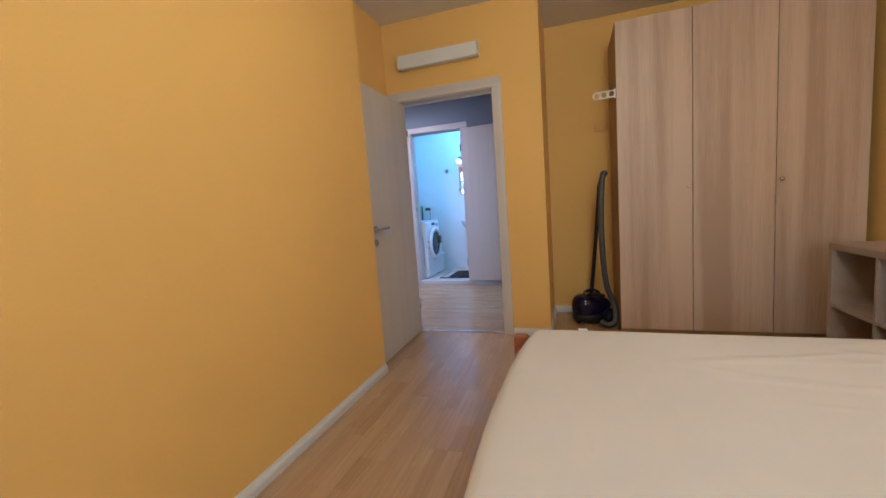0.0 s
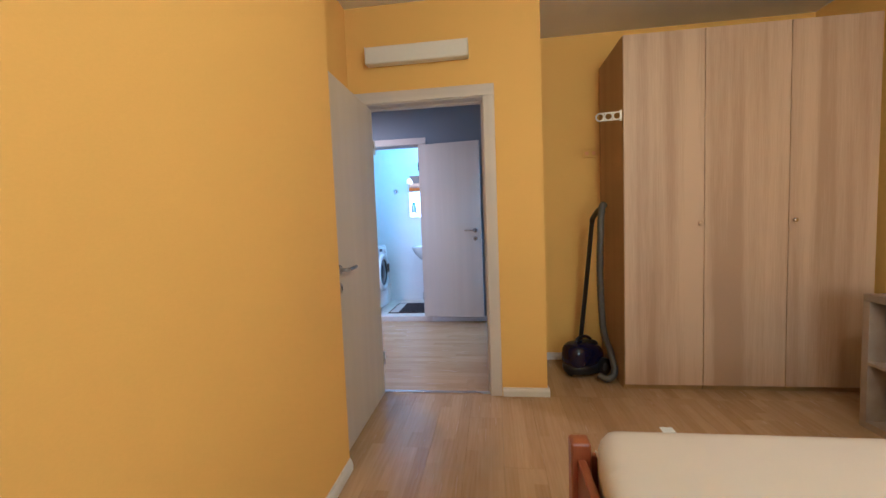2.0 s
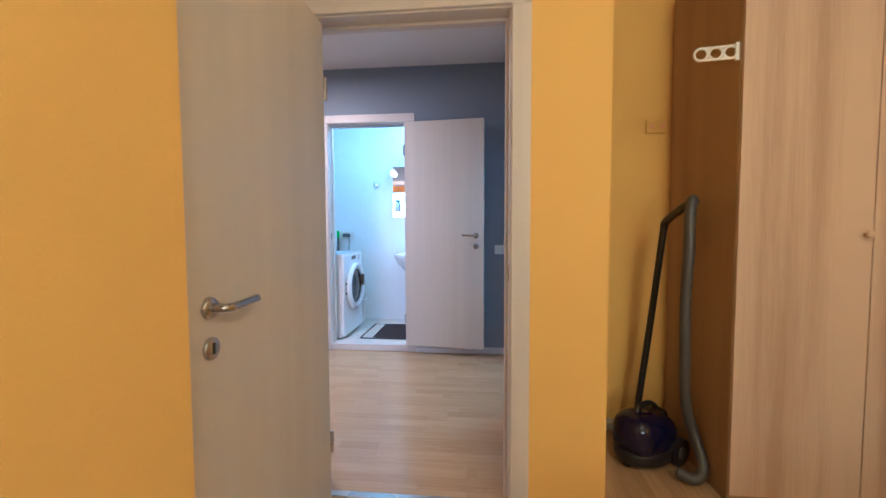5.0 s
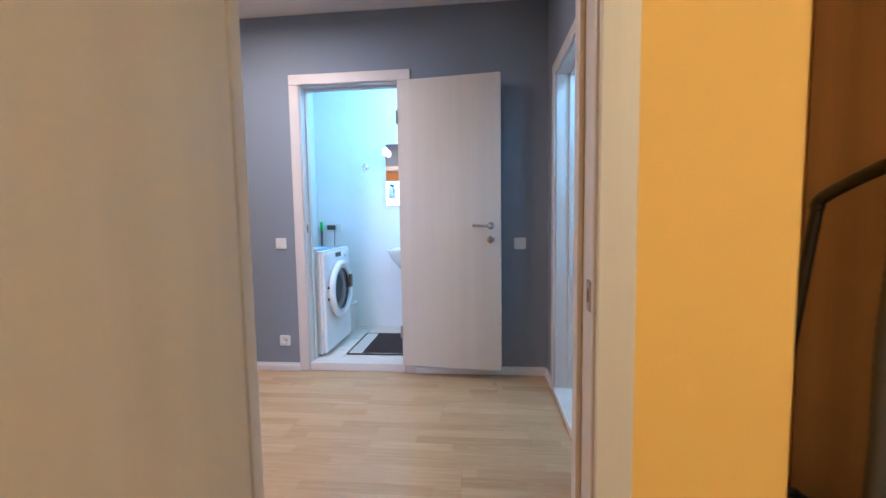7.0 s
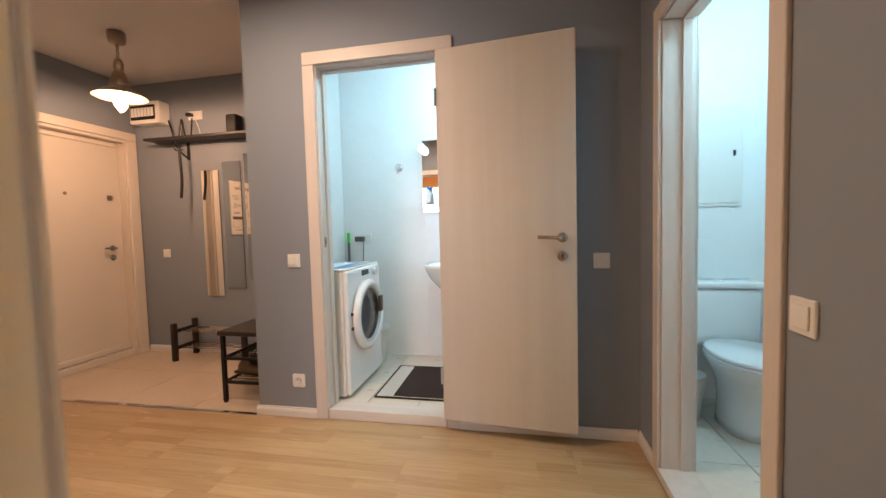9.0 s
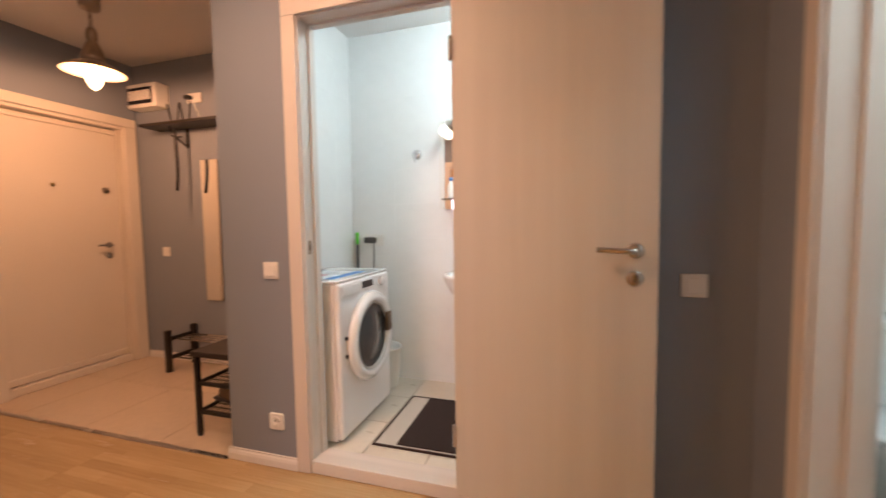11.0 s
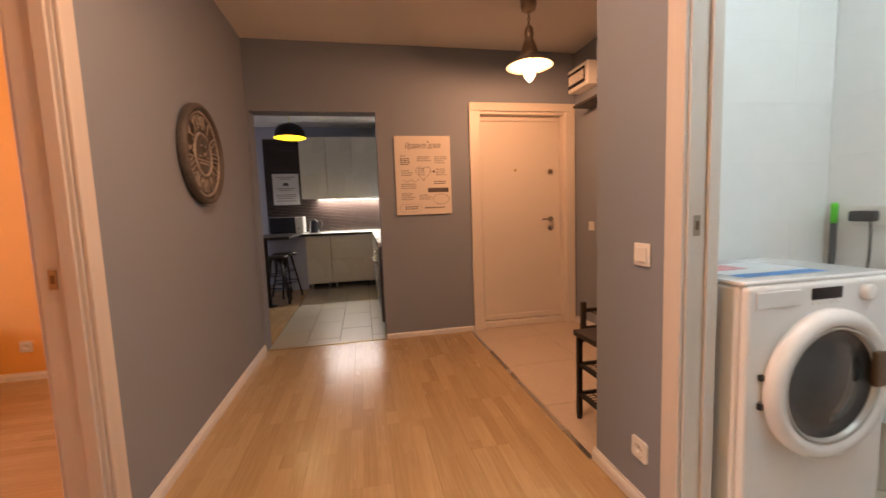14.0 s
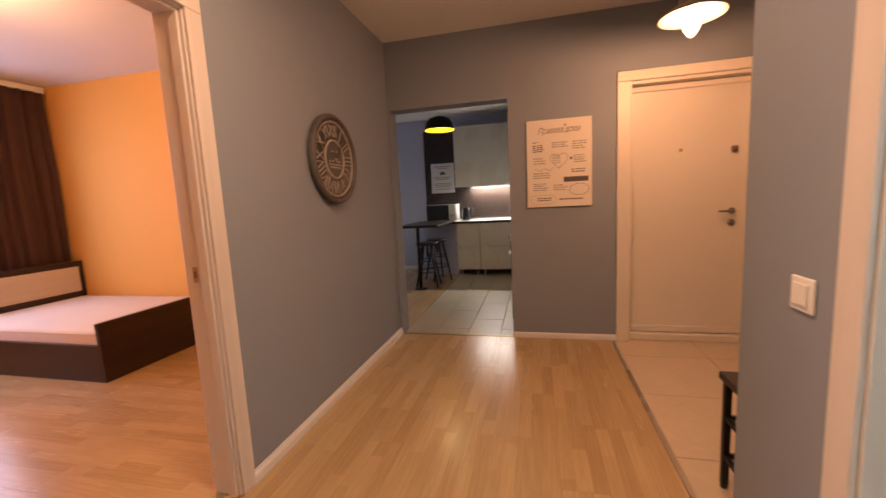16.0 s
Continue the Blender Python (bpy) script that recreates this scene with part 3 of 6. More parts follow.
baseboard(BX - 1.183, -1.70, BX - 1.183, 2.298, 1, 0)
baseboard(BX - 1.40, 2.298, BX - 1.40, 3.15, 1, 0)
baseboard(BX - 1.40, 2.298, BX - 1.183, 2.298, 0, 1)
baseboard(BX - 0.42, 3.15, BX - 0.11, 3.15, 0, -1)
baseboard(BX - 0.125, 3.15, BX - 0.125, 3.865, 1, 0)
baseboard(BX - 0.11, 3.865, BX + 1.95, 3.865, 0, -1)
baseboard(BX + 1.95, -1.7, BX + 1.95, 3.85, -1, 0)
baseboard(-4.60, HALL_S, -2.57, HALL_S, 0, 1)
baseboard(BX - 0.425, HALL_S, HALL_E, HALL_S, 0, 1)
baseboard(-2.565, HALL_N, -2.15, HALL_N, 0, -1)
baseboard(-1.26, HALL_N, HALL_E - 0.015, HALL_N, 0, -1)
baseboard(HALL_E, 4.93, HALL_E, HALL_N, -1, 0)
baseboard(HALL_E, 3.28, HALL_E, 4.03, -1, 0)
baseboard(-2.55, HALL_N, -2.55, 6.24, -1, 0)
baseboard(-4.60, 4.335, -4.60, 5.17, 1, 0)
baseboard(-4.565, 6.24, -2.566, 6.24, 0, -1)
baseboard(-4.47, -0.7, -4.47, 3.15, 1, 0)
baseboard(-4.47, 3.15, -2.57, 3.15, 0, -1)
baseboard(-8.02, 0.72, -8.02, 2.5, 1, 0)


def door_frame(name, along_x, a0, a1, ztop, n0, n1, casing=0.08, bottom=0.0, label="", sides=(True, True), stop=0):
    """Lining, stops and casings of an opening a0..a1 in a wall that lies between n0 and n1."""
    th = thing(name, (0, 0, 0), label=label, category="door frame", kind="structure")

    def put(nm, p0, p1, q0, q1, z0, z1, mt, r=0.003):
        b = box(p0, p1, q0, q1, z0, z1, r) if along_x else box(q0, q1, p0, p1, z0, z1, r)
        part(nm, b, mt, th)

    put("jamb", a0 - 0.028, a0, n0 + 0.001, n1 - 0.001, bottom, ztop, CASING)
    put("jamb", a1, a1 + 0.028, n0 + 0.001, n1 - 0.001, bottom, ztop, CASING)
    put("head", a0 - 0.028, a1 + 0.028, n0 + 0.001, n1 - 0.001, ztop, ztop + 0.024, CASINGH)
    mid = (n0 + n1) / 2 + stop
    put("door_stop", a0, a0 + 0.012, mid - 0.02, mid + 0.02, bottom, ztop - 0.012, CASING, 0.002)
    put("door_stop", a1 - 0.012, a1, mid - 0.02, mid + 0.02, bottom, ztop - 0.012, CASING, 0.002)
    put("door_stop", a0, a1, mid - 0.02, mid + 0.02, ztop - 0.012, ztop, CASINGH, 0.002)
    for use, f0, f1 in ((sides[0], n0 - 0.014, n0 + 0.0005), (sides[1], n1 - 0.0005, n1 + 0.014)):
        if use:
            put("casing", a0 - casing, a0 - 0.006, f0, f1, bottom, ztop + 0.006, CASING, 0.004)
            put("casing", a1 + 0.006, a1 + casing, f0, f1, bottom, ztop + 0.006, CASING, 0.004)
            put("casing", a0 - casing, a1 + casing, f0, f1, ztop + 0.0065, ztop + casing, CASINGH, 0.004)
    return th


door_frame("door_frame_1", True, BX - 1.305, BX - 0.505, 1.99, 3.15, HALL_S, 0.08, label="whitened wood frame of the bedroom door", stop=0.03)
door_frame("door_frame_2", True, -2.498, -1.748, 1.99, 3.15, HALL_S, 0.08, label="whitened wood frame of the second bedroom door", stop=0.03)
door_frame("door_frame_3", True, -2.07, -1.338, 2.11, HALL_N, 5.27, 0.08, label="whitened wood frame of the bathroom door", stop=0.03)
door_frame("door_frame_4", False, 4.105, 4.857, 2.002, HALL_E, -0.17, 0.072, label="whitened wood frame of the toilet door", stop=0.03)


def strike(x, y, z, nx, ny, label):
    th = thing("strike_plate", (x, y, z), math.degrees(math.atan2(ny, nx)), label, "strike plate")
    part("plate", box(0, 0.003, -0.012, 0.012, -0.032, 0.032, 0.001), NICKEL, th)
    part("latch_hole", box(0.003, 0.0036, -0.006, 0.006, -0.014, 0.014), LEATHER, th)


strike(BX - 0.505, 3.172, 0.97, -1, 0, "small nickel strike plate on the bedroom door jamb")
strike(-2.498, 3.192, 0.98, 1, 0, "small nickel strike plate on the second bedroom door jamb")
strike(-2.07, 5.192, 1.08, 1, 0, "small nickel strike plate on the bathroom door jamb")
strike(-0.215, 4.857, 1.03, 0, -1, "small nickel strike plate on the toilet door jamb")

# ---------- doors ----------


def lever(parent, x, y, z, out, to):
    """A lever handle with its round rose, and the key rose under it. out: +1 or -1 along local y; to: lever's direction along x."""
    h = part("door_handle", lathe([(0, 0), (0.026, 0), (0.026, 0.006), (0.022, 0.010), (0, 0.010)], 24, Matrix.Translation((x, y, z)) @ Matrix.Rotation(radians(-90 * out), 4, "X")), STEEL, parent, "brushed steel lever handle", True)
    part("lever", tube([(x, y + out * 0.008, z), (x, y + out * 0.034, z), (x + to * 0.012, y + out * 0.044, z), (x + to * 0.03, y + out * 0.047, z), (x + to * 0.118, y + out * 0.047, z + 0.004)], 0.0095, 14, 6), STEEL, h, "", True)
    k = part("key_rose", lathe([(0, 0), (0.026, 0), (0.026, 0.006), (0.022, 0.009), (0, 0.009)], 24, Matrix.Translation((x, y, z - 0.094)) @ Matrix.Rotation(radians(-90 * out), 4, "X")), STEEL, parent, "round steel key rose", True)
    part("keyhole", box(x - 0.004, x + 0.004, min(y + out * 0.009, y + out * 0.0105), max(y + out * 0.009, y + out * 0.0105), z - 0.107, z - 0.081), SOCKETHOLE, k)


def door_leaf(name, at, rz, length, z0, z1, label, out, zh, both=True):
    th = thing(name, at, rz, label, "door")
    leaf = part("door_panel", box(0.003, length, -0.04, 0, z0, z1, 0.003), DOORWHITE, th)
    part("edge_band", box(length, length + 0.0015, -0.036, -0.004, z0 + 0.004, z1 - 0.004, 0.0003), TRIM, leaf)
    part("lock_plate", box(length + 0.0015, length + 0.003, -0.03, -0.01, zh - 0.16, zh + 0.06, 0.0005), STEEL, leaf)
    lever(th, length - 0.068, 0 if out > 0 else -0.04, zh, out, -1)
    if both:
        lever(th, length - 0.068, -0.04 if out > 0 else 0, zh, -out, -1)
    for zz in (z0 + 0.25, z1 - 0.25):
        part("hinge", rod((0.0, 0.006 * out + (0 if out > 0 else -0.04), zz - 0.045), (0.0, 0.006 * out + (0 if out > 0 else -0.04), zz + 0.045), 0.007, 10), STEEL, th)
    return th


door_leaf("door_1", (BX - 1.24, 3.135, 0), -89.7, 0.775, 0.012, 1.955, "whitened wood interior door standing open into the bedroom", 1, 0.968, False)
door_leaf("door_3", (-1.343, 5.136, 0), -5.5, 0.715, 0.075, 2.098, "whitened wood bathroom door folded open against the wall", -1, 1.085, False)

# threshold strips
for x0, x1, y, lb in ((BX - 1.305, BX - 0.505, 3.185, "steel threshold strip in the bedroom doorway"), (-2.498, -1.748, 3.185, "steel threshold strip in the second bedroom doorway")):
    tagged(part("threshold", box(x0, x1, y - 0.018, y + 0.018, 0.0005, 0.005, 0.002), STEEL), lb, "threshold", kind="structure")
tagged(part("threshold", box(-4.605, -4.585, 3.30, 4.33, 0.0005, 0.006, 0.002), BRASS), "worn brass threshold strip at the kitchen", "threshold", kind="structure")
tagged(part("trim", box(-4.58, -2.56, 5.127, 5.153, 0.0005, 0.006, 0.002), STEEL), "metal strip between laminate and tiles", "trim", kind="structure")
tagged(part("threshold", box(-2.07, -1.338, 5.152, 5.272, 0.0, 0.062, 0.004), CASINGH), "whitened wood sill of the bathroom door", "threshold", kind="structure")
tagged(part("threshold", box(HALL_E - 0.014, -0.166, 4.105, 4.857, 0.0, 0.042, 0.004), CASING), "whitened wood sill of the toilet door", "threshold", kind="structure")

# entrance door
ed = thing("door_frame_5", (-4.592, 5.70, 0), label="cream frame of the entrance door", category="door frame", kind="structure")
for a, b2 in ((-0.53, -0.43), (0.43, 0.53)):
    part("casing", box(-0.001, 0.022, a, b2, 0, 2.06, 0.006), DOORPLAIN, ed)
part("casing", box(-0.001, 0.022, -0.53, 0.53, 2.0605, 2.135, 0.006), DOORPLAIN, ed)
for a, b2 in ((-0.452, -0.418), (0.418, 0.452)):
    part("jamb", box(-0.149, 0.0, a, b2, 0, 2.06, 0.003), DOORPLAIN, ed)
part("head", box(-0.149, 0.0, -0.418, 0.418, 2.035, 2.0595, 0.003), DOORPLAIN, ed)
part("sill", box(-0.149, -0.02, -0.417, 0.417, 0.0, 0.058, 0.006), DOORPLAIN, ed)
en = thing("door_5", (-4.66, 5.70, 0), label="closed cream steel entrance door with steel lever", category="door")
part("door_panel", box(-0.06, -0.01, -0.416, 0.416, 0.062, 2.03, 0.004), DOORPLAIN, en)
part("moulding", box(-0.01, 0.006, -0.416, 0.416, 1.985, 2.005, 0.005), DOORPLAIN, en)
part("moulding", box(-0.01, 0.010, -0.416, 0.416, 0.064, 0.115, 0.006), DOORPLAIN, en)
hh = part("door_handle", lathe([(0, 0), (0.026, 0), (0.026, 0.007), (0.02, 0.011), (0, 0.011)], 24, Matrix.Translation((-0.01, 0.31, 1.04)) @ Matrix.Rotation(radians(90), 4, "Y")), STEEL, en, "steel lever handle", True)
part("lever", tube([(0, 0.31, 1.04), (0.035, 0.31, 1.04), (0.045, 0.295, 1.04), (0.047, 0.20, 1.042)], 0.009, 12, 6), STEEL, hh, "", True)
part("key_rose", lathe([(0, 0), (0.028, 0), (0.028, 0.007), (0.022, 0.012), (0, 0.012)], 24, Matrix.Translation((-0.01, 0.31, 0.95)) @ Matrix.Rotation(radians(90), 4, "Y")), STEEL, en, "", True)
part("night_latch", box(-0.01, 0.012, 0.288, 0.332, 1.485, 1.53, 0.008), NICKEL, en)
part("latch_knob", rod((0.012, 0.31, 1.507), (0.03, 0.31, 1.507), 0.011), NICKEL, en, "", True)
part("peephole", lathe([(0, 0), (0.014, 0), (0.014, 0.005), (0.009, 0.008), (0, 0.006)], 20, Matrix.Translation((-0.01, -0.052, 1.525)) @ Matrix.Rotation(radians(90), 4, "Y")), BRASS, en, "", True)

# ---------- switches and sockets ----------


def holed_plate(half, radius, depth, n=32):
    """A square plate facing +x with a round hole through it."""
    bm = bmesh.new()
    rings = []
    for x, out in ((0, half), (depth - 0.003, half), (depth, half - 0.003), (depth, None), (0.001, None)):
        ring = []
        for k in range(n):
            a = 2 * math.pi * (k + 0.5) / n
            c, q = math.cos(a), math.sin(a)
            f = radius if out is None else out / max(abs(c), abs(q))
            ring.append(bm.verts.new((x, f * c, f * q)))
        rings.append(ring)
    for a, c in zip(rings, rings[1:]):
        for k in range(n):
            bm.faces.new((a[k], a[(k + 1) % n], c[(k + 1) % n], c[k]))
    bmesh.ops.recalc_face_normals(bm, faces=bm.faces)
    return bm


def wall_plate(name, x, y, z, nx, ny, label, kind):
    """A square plate on a wall; (nx, ny) points into the room."""
    th = thing(name, (x, y, z), math.degrees(math.atan2(ny, nx)), label, "light switch" if kind == "switch" else "socket")
    if kind == "switch":
        part("plate", box(0, 0.009, -0.041, 0.041, -0.041, 0.041, 0.004), PLASTIC, th)
        part("rocker", box(0.009, 0.014, -0.027, 0.027, -0.027, 0.027, 0.003), PLASTIC, th)
    else:
        part("plate", holed_plate(0.041, 0.028, 0.009), PLASTIC, th)
        rim = part("socket_insert", lathe([(0.028, -0.006), (0.028, 0.002), (0.0225, 0.002), (0.020, -0.0075), (0, -0.0075)], 28, Matrix.Translation((0.009, 0, 0)) @ Matrix.Rotation(radians(90), 4, "Y")), PLASTIC, th, "", True)
        for s in (-0.0095, 0.0095):
            part("pin_hole", rod((0.0014, s, 0), (0.0022, s, 0), 0.0032, 10), SOCKETHOLE, rim)
        for s in (-0.018, 0.018):
            part("earth_clip", box(0.0016, 0.008, -0.003, 0.003, s - 0.002, s + 0.002), STEEL, rim)
    return th


wall_plate("light_switch", -2.262, HALL_N, 0.972, 0, -1, "white light switch beside the bathroom door", "switch")
wall_plate("light_switch", -0.495, HALL_N, 0.956, 0, -1, "white light switch beside the open bathroom door", "switch")
wall_plate("light_switch", HALL_E, 3.972, 0.935, -1, 0, "white light switch beside the toilet door", "switch")
wall_plate("socket", -2.266, HALL_N, 0.229, 0, -1, "white socket low on the hall wall", "socket")
wall_plate("light_switch", -4.302, 6.24, 0.97, 0, -1, "white light switch beside the entrance door", "switch")
cp = thing("junction_box", (BX + 0.335, 3.865, 1.697), -90, "wall-coloured junction box painted over beside the wardrobe", "junction box")
part("cover", box(0, 0.012, -0.055, 0.055, -0.036, 0.036, 0.004), YELLOW, cp)
for s in (-0.027, 0.027):
    part("knockout", box(0.0121, 0.0135, s - 0.014, s + 0.014, -0.014, 0.014, 0.001), ORANGE, cp)
wall_plate("socket", -4.47, 1.646, 0.255, 1, 0, "white socket low on the orange wall", "socket")
hs = thing("double_socket", (-3.89, 6.24, 2.265), -90, "white double socket above the coat shelf", "socket")
part("plate", box(0, 0.012, -0.075, 0.075, -0.04, 0.04, 0.004), PLASTIC, hs)
for s in (-0.036, 0.036):
    part("socket_insert", lathe([(0.026, 0), (0.026, 0.003), (0.019, 0.003), (0.018, -0.004), (0, -0.004)], 24, Matrix.Translation((0.012, s, 0)) @ Matrix.Rotation(radians(90), 4, "Y")), PLASTIC, hs, "", True)
part("plug", box(0.012, 0.06, -0.062, -0.012, -0.016, 0.016, 0.006), BLACKPLASTIC, hs, "black plug adapter")
part("cable", tube([(0.03, 0.036, 0), (0.05, 0.036, -0.04), (0.03, 0.06, -0.15), (0.02, 0.06, -0.235)], 0.003, 8, 6), PLASTIC, hs, "", True)

# ---------- bedroom ----------
# linear lamp box over the door
lb = thing("linear_lamp", (BX - 0.915, 3.15, 2.287), label="unlit white linear wall lamp above the bedroom door", category="wall lamp")
part("housing", box(-0.33, 0.33, -0.073, -0.0005, -0.052, 0.052, 0.006), PLASTIC, lb)
part("end_cap", box(-0.335, -0.330, -0.074, -0.0005, -0.053, 0.053, 0.002), TRIM, lb)
part("end_cap", box(0.330, 0.335, -0.074, -0.0005, -0.053, 0.053, 0.002), TRIM, lb)
part("diffuser", box(-0.32, 0.32, -0.070, -0.012, -0.0555, -0.052, 0.001), TRIM, lb)

# wardrobe, three doors
wr = thing("wardrobe", (BX + 0.405, 3.265, 0), label="tall pale oak veneer wardrobe with three closed doors", category="wardrobe")
WW, WD, WH = 1.482, 0.575, 2.345
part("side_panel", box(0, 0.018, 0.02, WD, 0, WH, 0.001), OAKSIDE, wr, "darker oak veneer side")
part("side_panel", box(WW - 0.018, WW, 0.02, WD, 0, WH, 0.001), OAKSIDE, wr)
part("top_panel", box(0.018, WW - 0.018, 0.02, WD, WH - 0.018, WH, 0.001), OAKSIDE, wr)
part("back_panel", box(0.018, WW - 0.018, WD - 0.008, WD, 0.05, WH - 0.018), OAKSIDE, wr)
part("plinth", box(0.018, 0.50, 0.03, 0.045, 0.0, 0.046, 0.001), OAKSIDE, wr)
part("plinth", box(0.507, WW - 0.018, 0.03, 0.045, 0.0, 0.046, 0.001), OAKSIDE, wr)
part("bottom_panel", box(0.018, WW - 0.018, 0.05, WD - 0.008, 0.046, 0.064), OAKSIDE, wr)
for k, kx in ((0, 0.466), (1, None), (2, 0.028)):
    d = part("door", box(k * 0.494 + 0.0021, (k + 1) * 0.494 - 0.0021, 0.0, 0.018, 0.040, WH - 0.003, 0.0012), OAK, wr)
    if kx is not None:
        x = k * 0.494 + kx
        part("knob", lathe([(0, 0), (0.006, 0), (0.006, 0.010), (0.014, 0.014), (0.014, 0.022), (0.010, 0.026), (0, 0.026)], 20, Matrix.Translation((x, 0, 1.12)) @ Matrix.Rotation(radians(90), 4, "X")), STEEL if k else OAK, d, "small round metal knob" if k else "small round knob", True)

# folding hanger with three holes on the wardrobe's side
hg = thing("clothes_hanger_arm", (BX + 0.405, 3.30, 1.848), 172, "white folding garment hook with three round holes", "hook")
bm = bmesh.new()
for x0 in (0.027, 0.080, 0.133):
    lathe([(0.020, -0.004), (0.0285, -0.004), (0.0295, 0.0), (0.0285, 0.004), (0.020, 0.004), (0.019, 0.0), (0.020, -0.004)], 28, Matrix.Translation((x0, 0, 0)) @ Matrix.Rotation(radians(90), 4, "X"), bm)
for x0 in (0.0535, 0.1065):
    for z in (-0.0235, 0.0235):
        box(x0 - 0.014, x0 + 0.014, -0.004, 0.004, z - 0.005, z + 0.005, 0.002, bm=bm)
part("arm", bm, PLASTIC, hg, "", True)
part("bracket", box(-0.004, 0.012, -0.008, 0.008, -0.035, 0.035, 0.002), PLASTIC, hg)

# open cube shelf
sh = thing("cube_shelf", (1.45, 2.10, 0), label="low open cube shelf in grey oak, empty", category="shelf")
SD, SL, SHH = 0.39, 0.77, 0.725
part("top_board", box(0, SD, 0, SL, SHH - 0.038, SHH, 0.002), OAKSHELF, sh)
part("bottom_board", box(0, SD, 0.038, SL - 0.038, 0, 0.038, 0.002), OAKSHELF, sh)
part("side_board", box(0, SD, 0, 0.038, 0, SHH - 0.0385, 0.002), OAKSHELF, sh)
part("side_board", box(0, SD, SL - 0.038, SL, 0, SHH - 0.0385, 0.002), OAKSHELF, sh)
part("divider", box(0.002, SD - 0.002, SL / 2 - 0.008, SL / 2 + 0.008, 0.0385, SHH - 0.0385, 0.001), OAKSHELF, sh)
part("shelf_board", box(0.001, SD - 0.001, 0.0385, SL / 2 - 0.0085, 0.347, 0.363, 0.001), OAKSHELF, sh)
part("shelf_board", box(0.001, SD - 0.001, SL / 2 + 0.0085, SL - 0.0385, 0.347, 0.363, 0.001), OAKSHELF, sh)

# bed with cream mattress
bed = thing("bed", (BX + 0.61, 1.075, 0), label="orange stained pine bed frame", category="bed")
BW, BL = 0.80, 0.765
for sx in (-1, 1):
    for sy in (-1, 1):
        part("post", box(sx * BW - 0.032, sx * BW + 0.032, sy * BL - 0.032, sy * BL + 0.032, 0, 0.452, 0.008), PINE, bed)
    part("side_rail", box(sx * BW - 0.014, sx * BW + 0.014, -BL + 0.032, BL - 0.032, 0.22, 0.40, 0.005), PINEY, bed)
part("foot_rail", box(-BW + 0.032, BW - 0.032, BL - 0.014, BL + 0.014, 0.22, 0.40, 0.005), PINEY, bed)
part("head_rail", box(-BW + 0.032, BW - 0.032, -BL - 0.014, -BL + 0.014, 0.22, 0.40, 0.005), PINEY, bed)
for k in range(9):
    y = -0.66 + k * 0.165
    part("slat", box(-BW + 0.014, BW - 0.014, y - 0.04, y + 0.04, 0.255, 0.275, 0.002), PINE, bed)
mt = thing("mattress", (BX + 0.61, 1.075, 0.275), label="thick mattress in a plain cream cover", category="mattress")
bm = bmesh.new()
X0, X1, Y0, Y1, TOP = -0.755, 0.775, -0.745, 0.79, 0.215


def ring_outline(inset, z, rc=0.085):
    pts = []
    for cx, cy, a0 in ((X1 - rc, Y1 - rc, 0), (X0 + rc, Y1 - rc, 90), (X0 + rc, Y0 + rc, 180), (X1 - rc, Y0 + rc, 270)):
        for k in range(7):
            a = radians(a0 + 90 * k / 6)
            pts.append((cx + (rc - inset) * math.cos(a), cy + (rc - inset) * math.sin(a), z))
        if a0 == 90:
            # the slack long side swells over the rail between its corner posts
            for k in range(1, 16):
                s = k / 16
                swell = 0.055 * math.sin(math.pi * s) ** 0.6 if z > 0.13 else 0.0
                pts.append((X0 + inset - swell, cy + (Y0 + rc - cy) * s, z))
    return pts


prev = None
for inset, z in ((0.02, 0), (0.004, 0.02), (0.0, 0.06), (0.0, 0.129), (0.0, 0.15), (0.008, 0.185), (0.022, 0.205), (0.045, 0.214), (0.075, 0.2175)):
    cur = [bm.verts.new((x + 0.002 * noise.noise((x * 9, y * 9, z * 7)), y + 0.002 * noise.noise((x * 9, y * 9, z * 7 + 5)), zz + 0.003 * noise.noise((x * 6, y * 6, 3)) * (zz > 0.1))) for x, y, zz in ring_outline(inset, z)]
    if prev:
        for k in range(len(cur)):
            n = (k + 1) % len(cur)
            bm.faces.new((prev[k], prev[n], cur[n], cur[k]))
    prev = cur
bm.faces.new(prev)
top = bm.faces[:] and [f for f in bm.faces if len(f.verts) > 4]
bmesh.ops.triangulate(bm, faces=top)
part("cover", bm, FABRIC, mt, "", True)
part("label_tag", box(-0.535, -0.495, Y1 - 0.02, Y1 + 0.012, TOP - 0.012, TOP - 0.009, 0.001), PAPERLABEL, mt, "white sewn label")
part("seam", tube([(X0 + 0.03, Y1 - 0.002, 0.155), (0, Y1 + 0.003, 0.155), (X1 - 0.03, Y1 - 0.002, 0.155)], 0.004, 8, 6), FABRIC, mt, "", True)
part("seam", tube([(X0 - 0.001, Y0 + 0.06, 0.155), (X0 - 0.003, 0, 0.155), (X0 - 0.001, Y1 - 0.06, 0.155)], 0.004, 8, 6), FABRIC, mt, "", True)

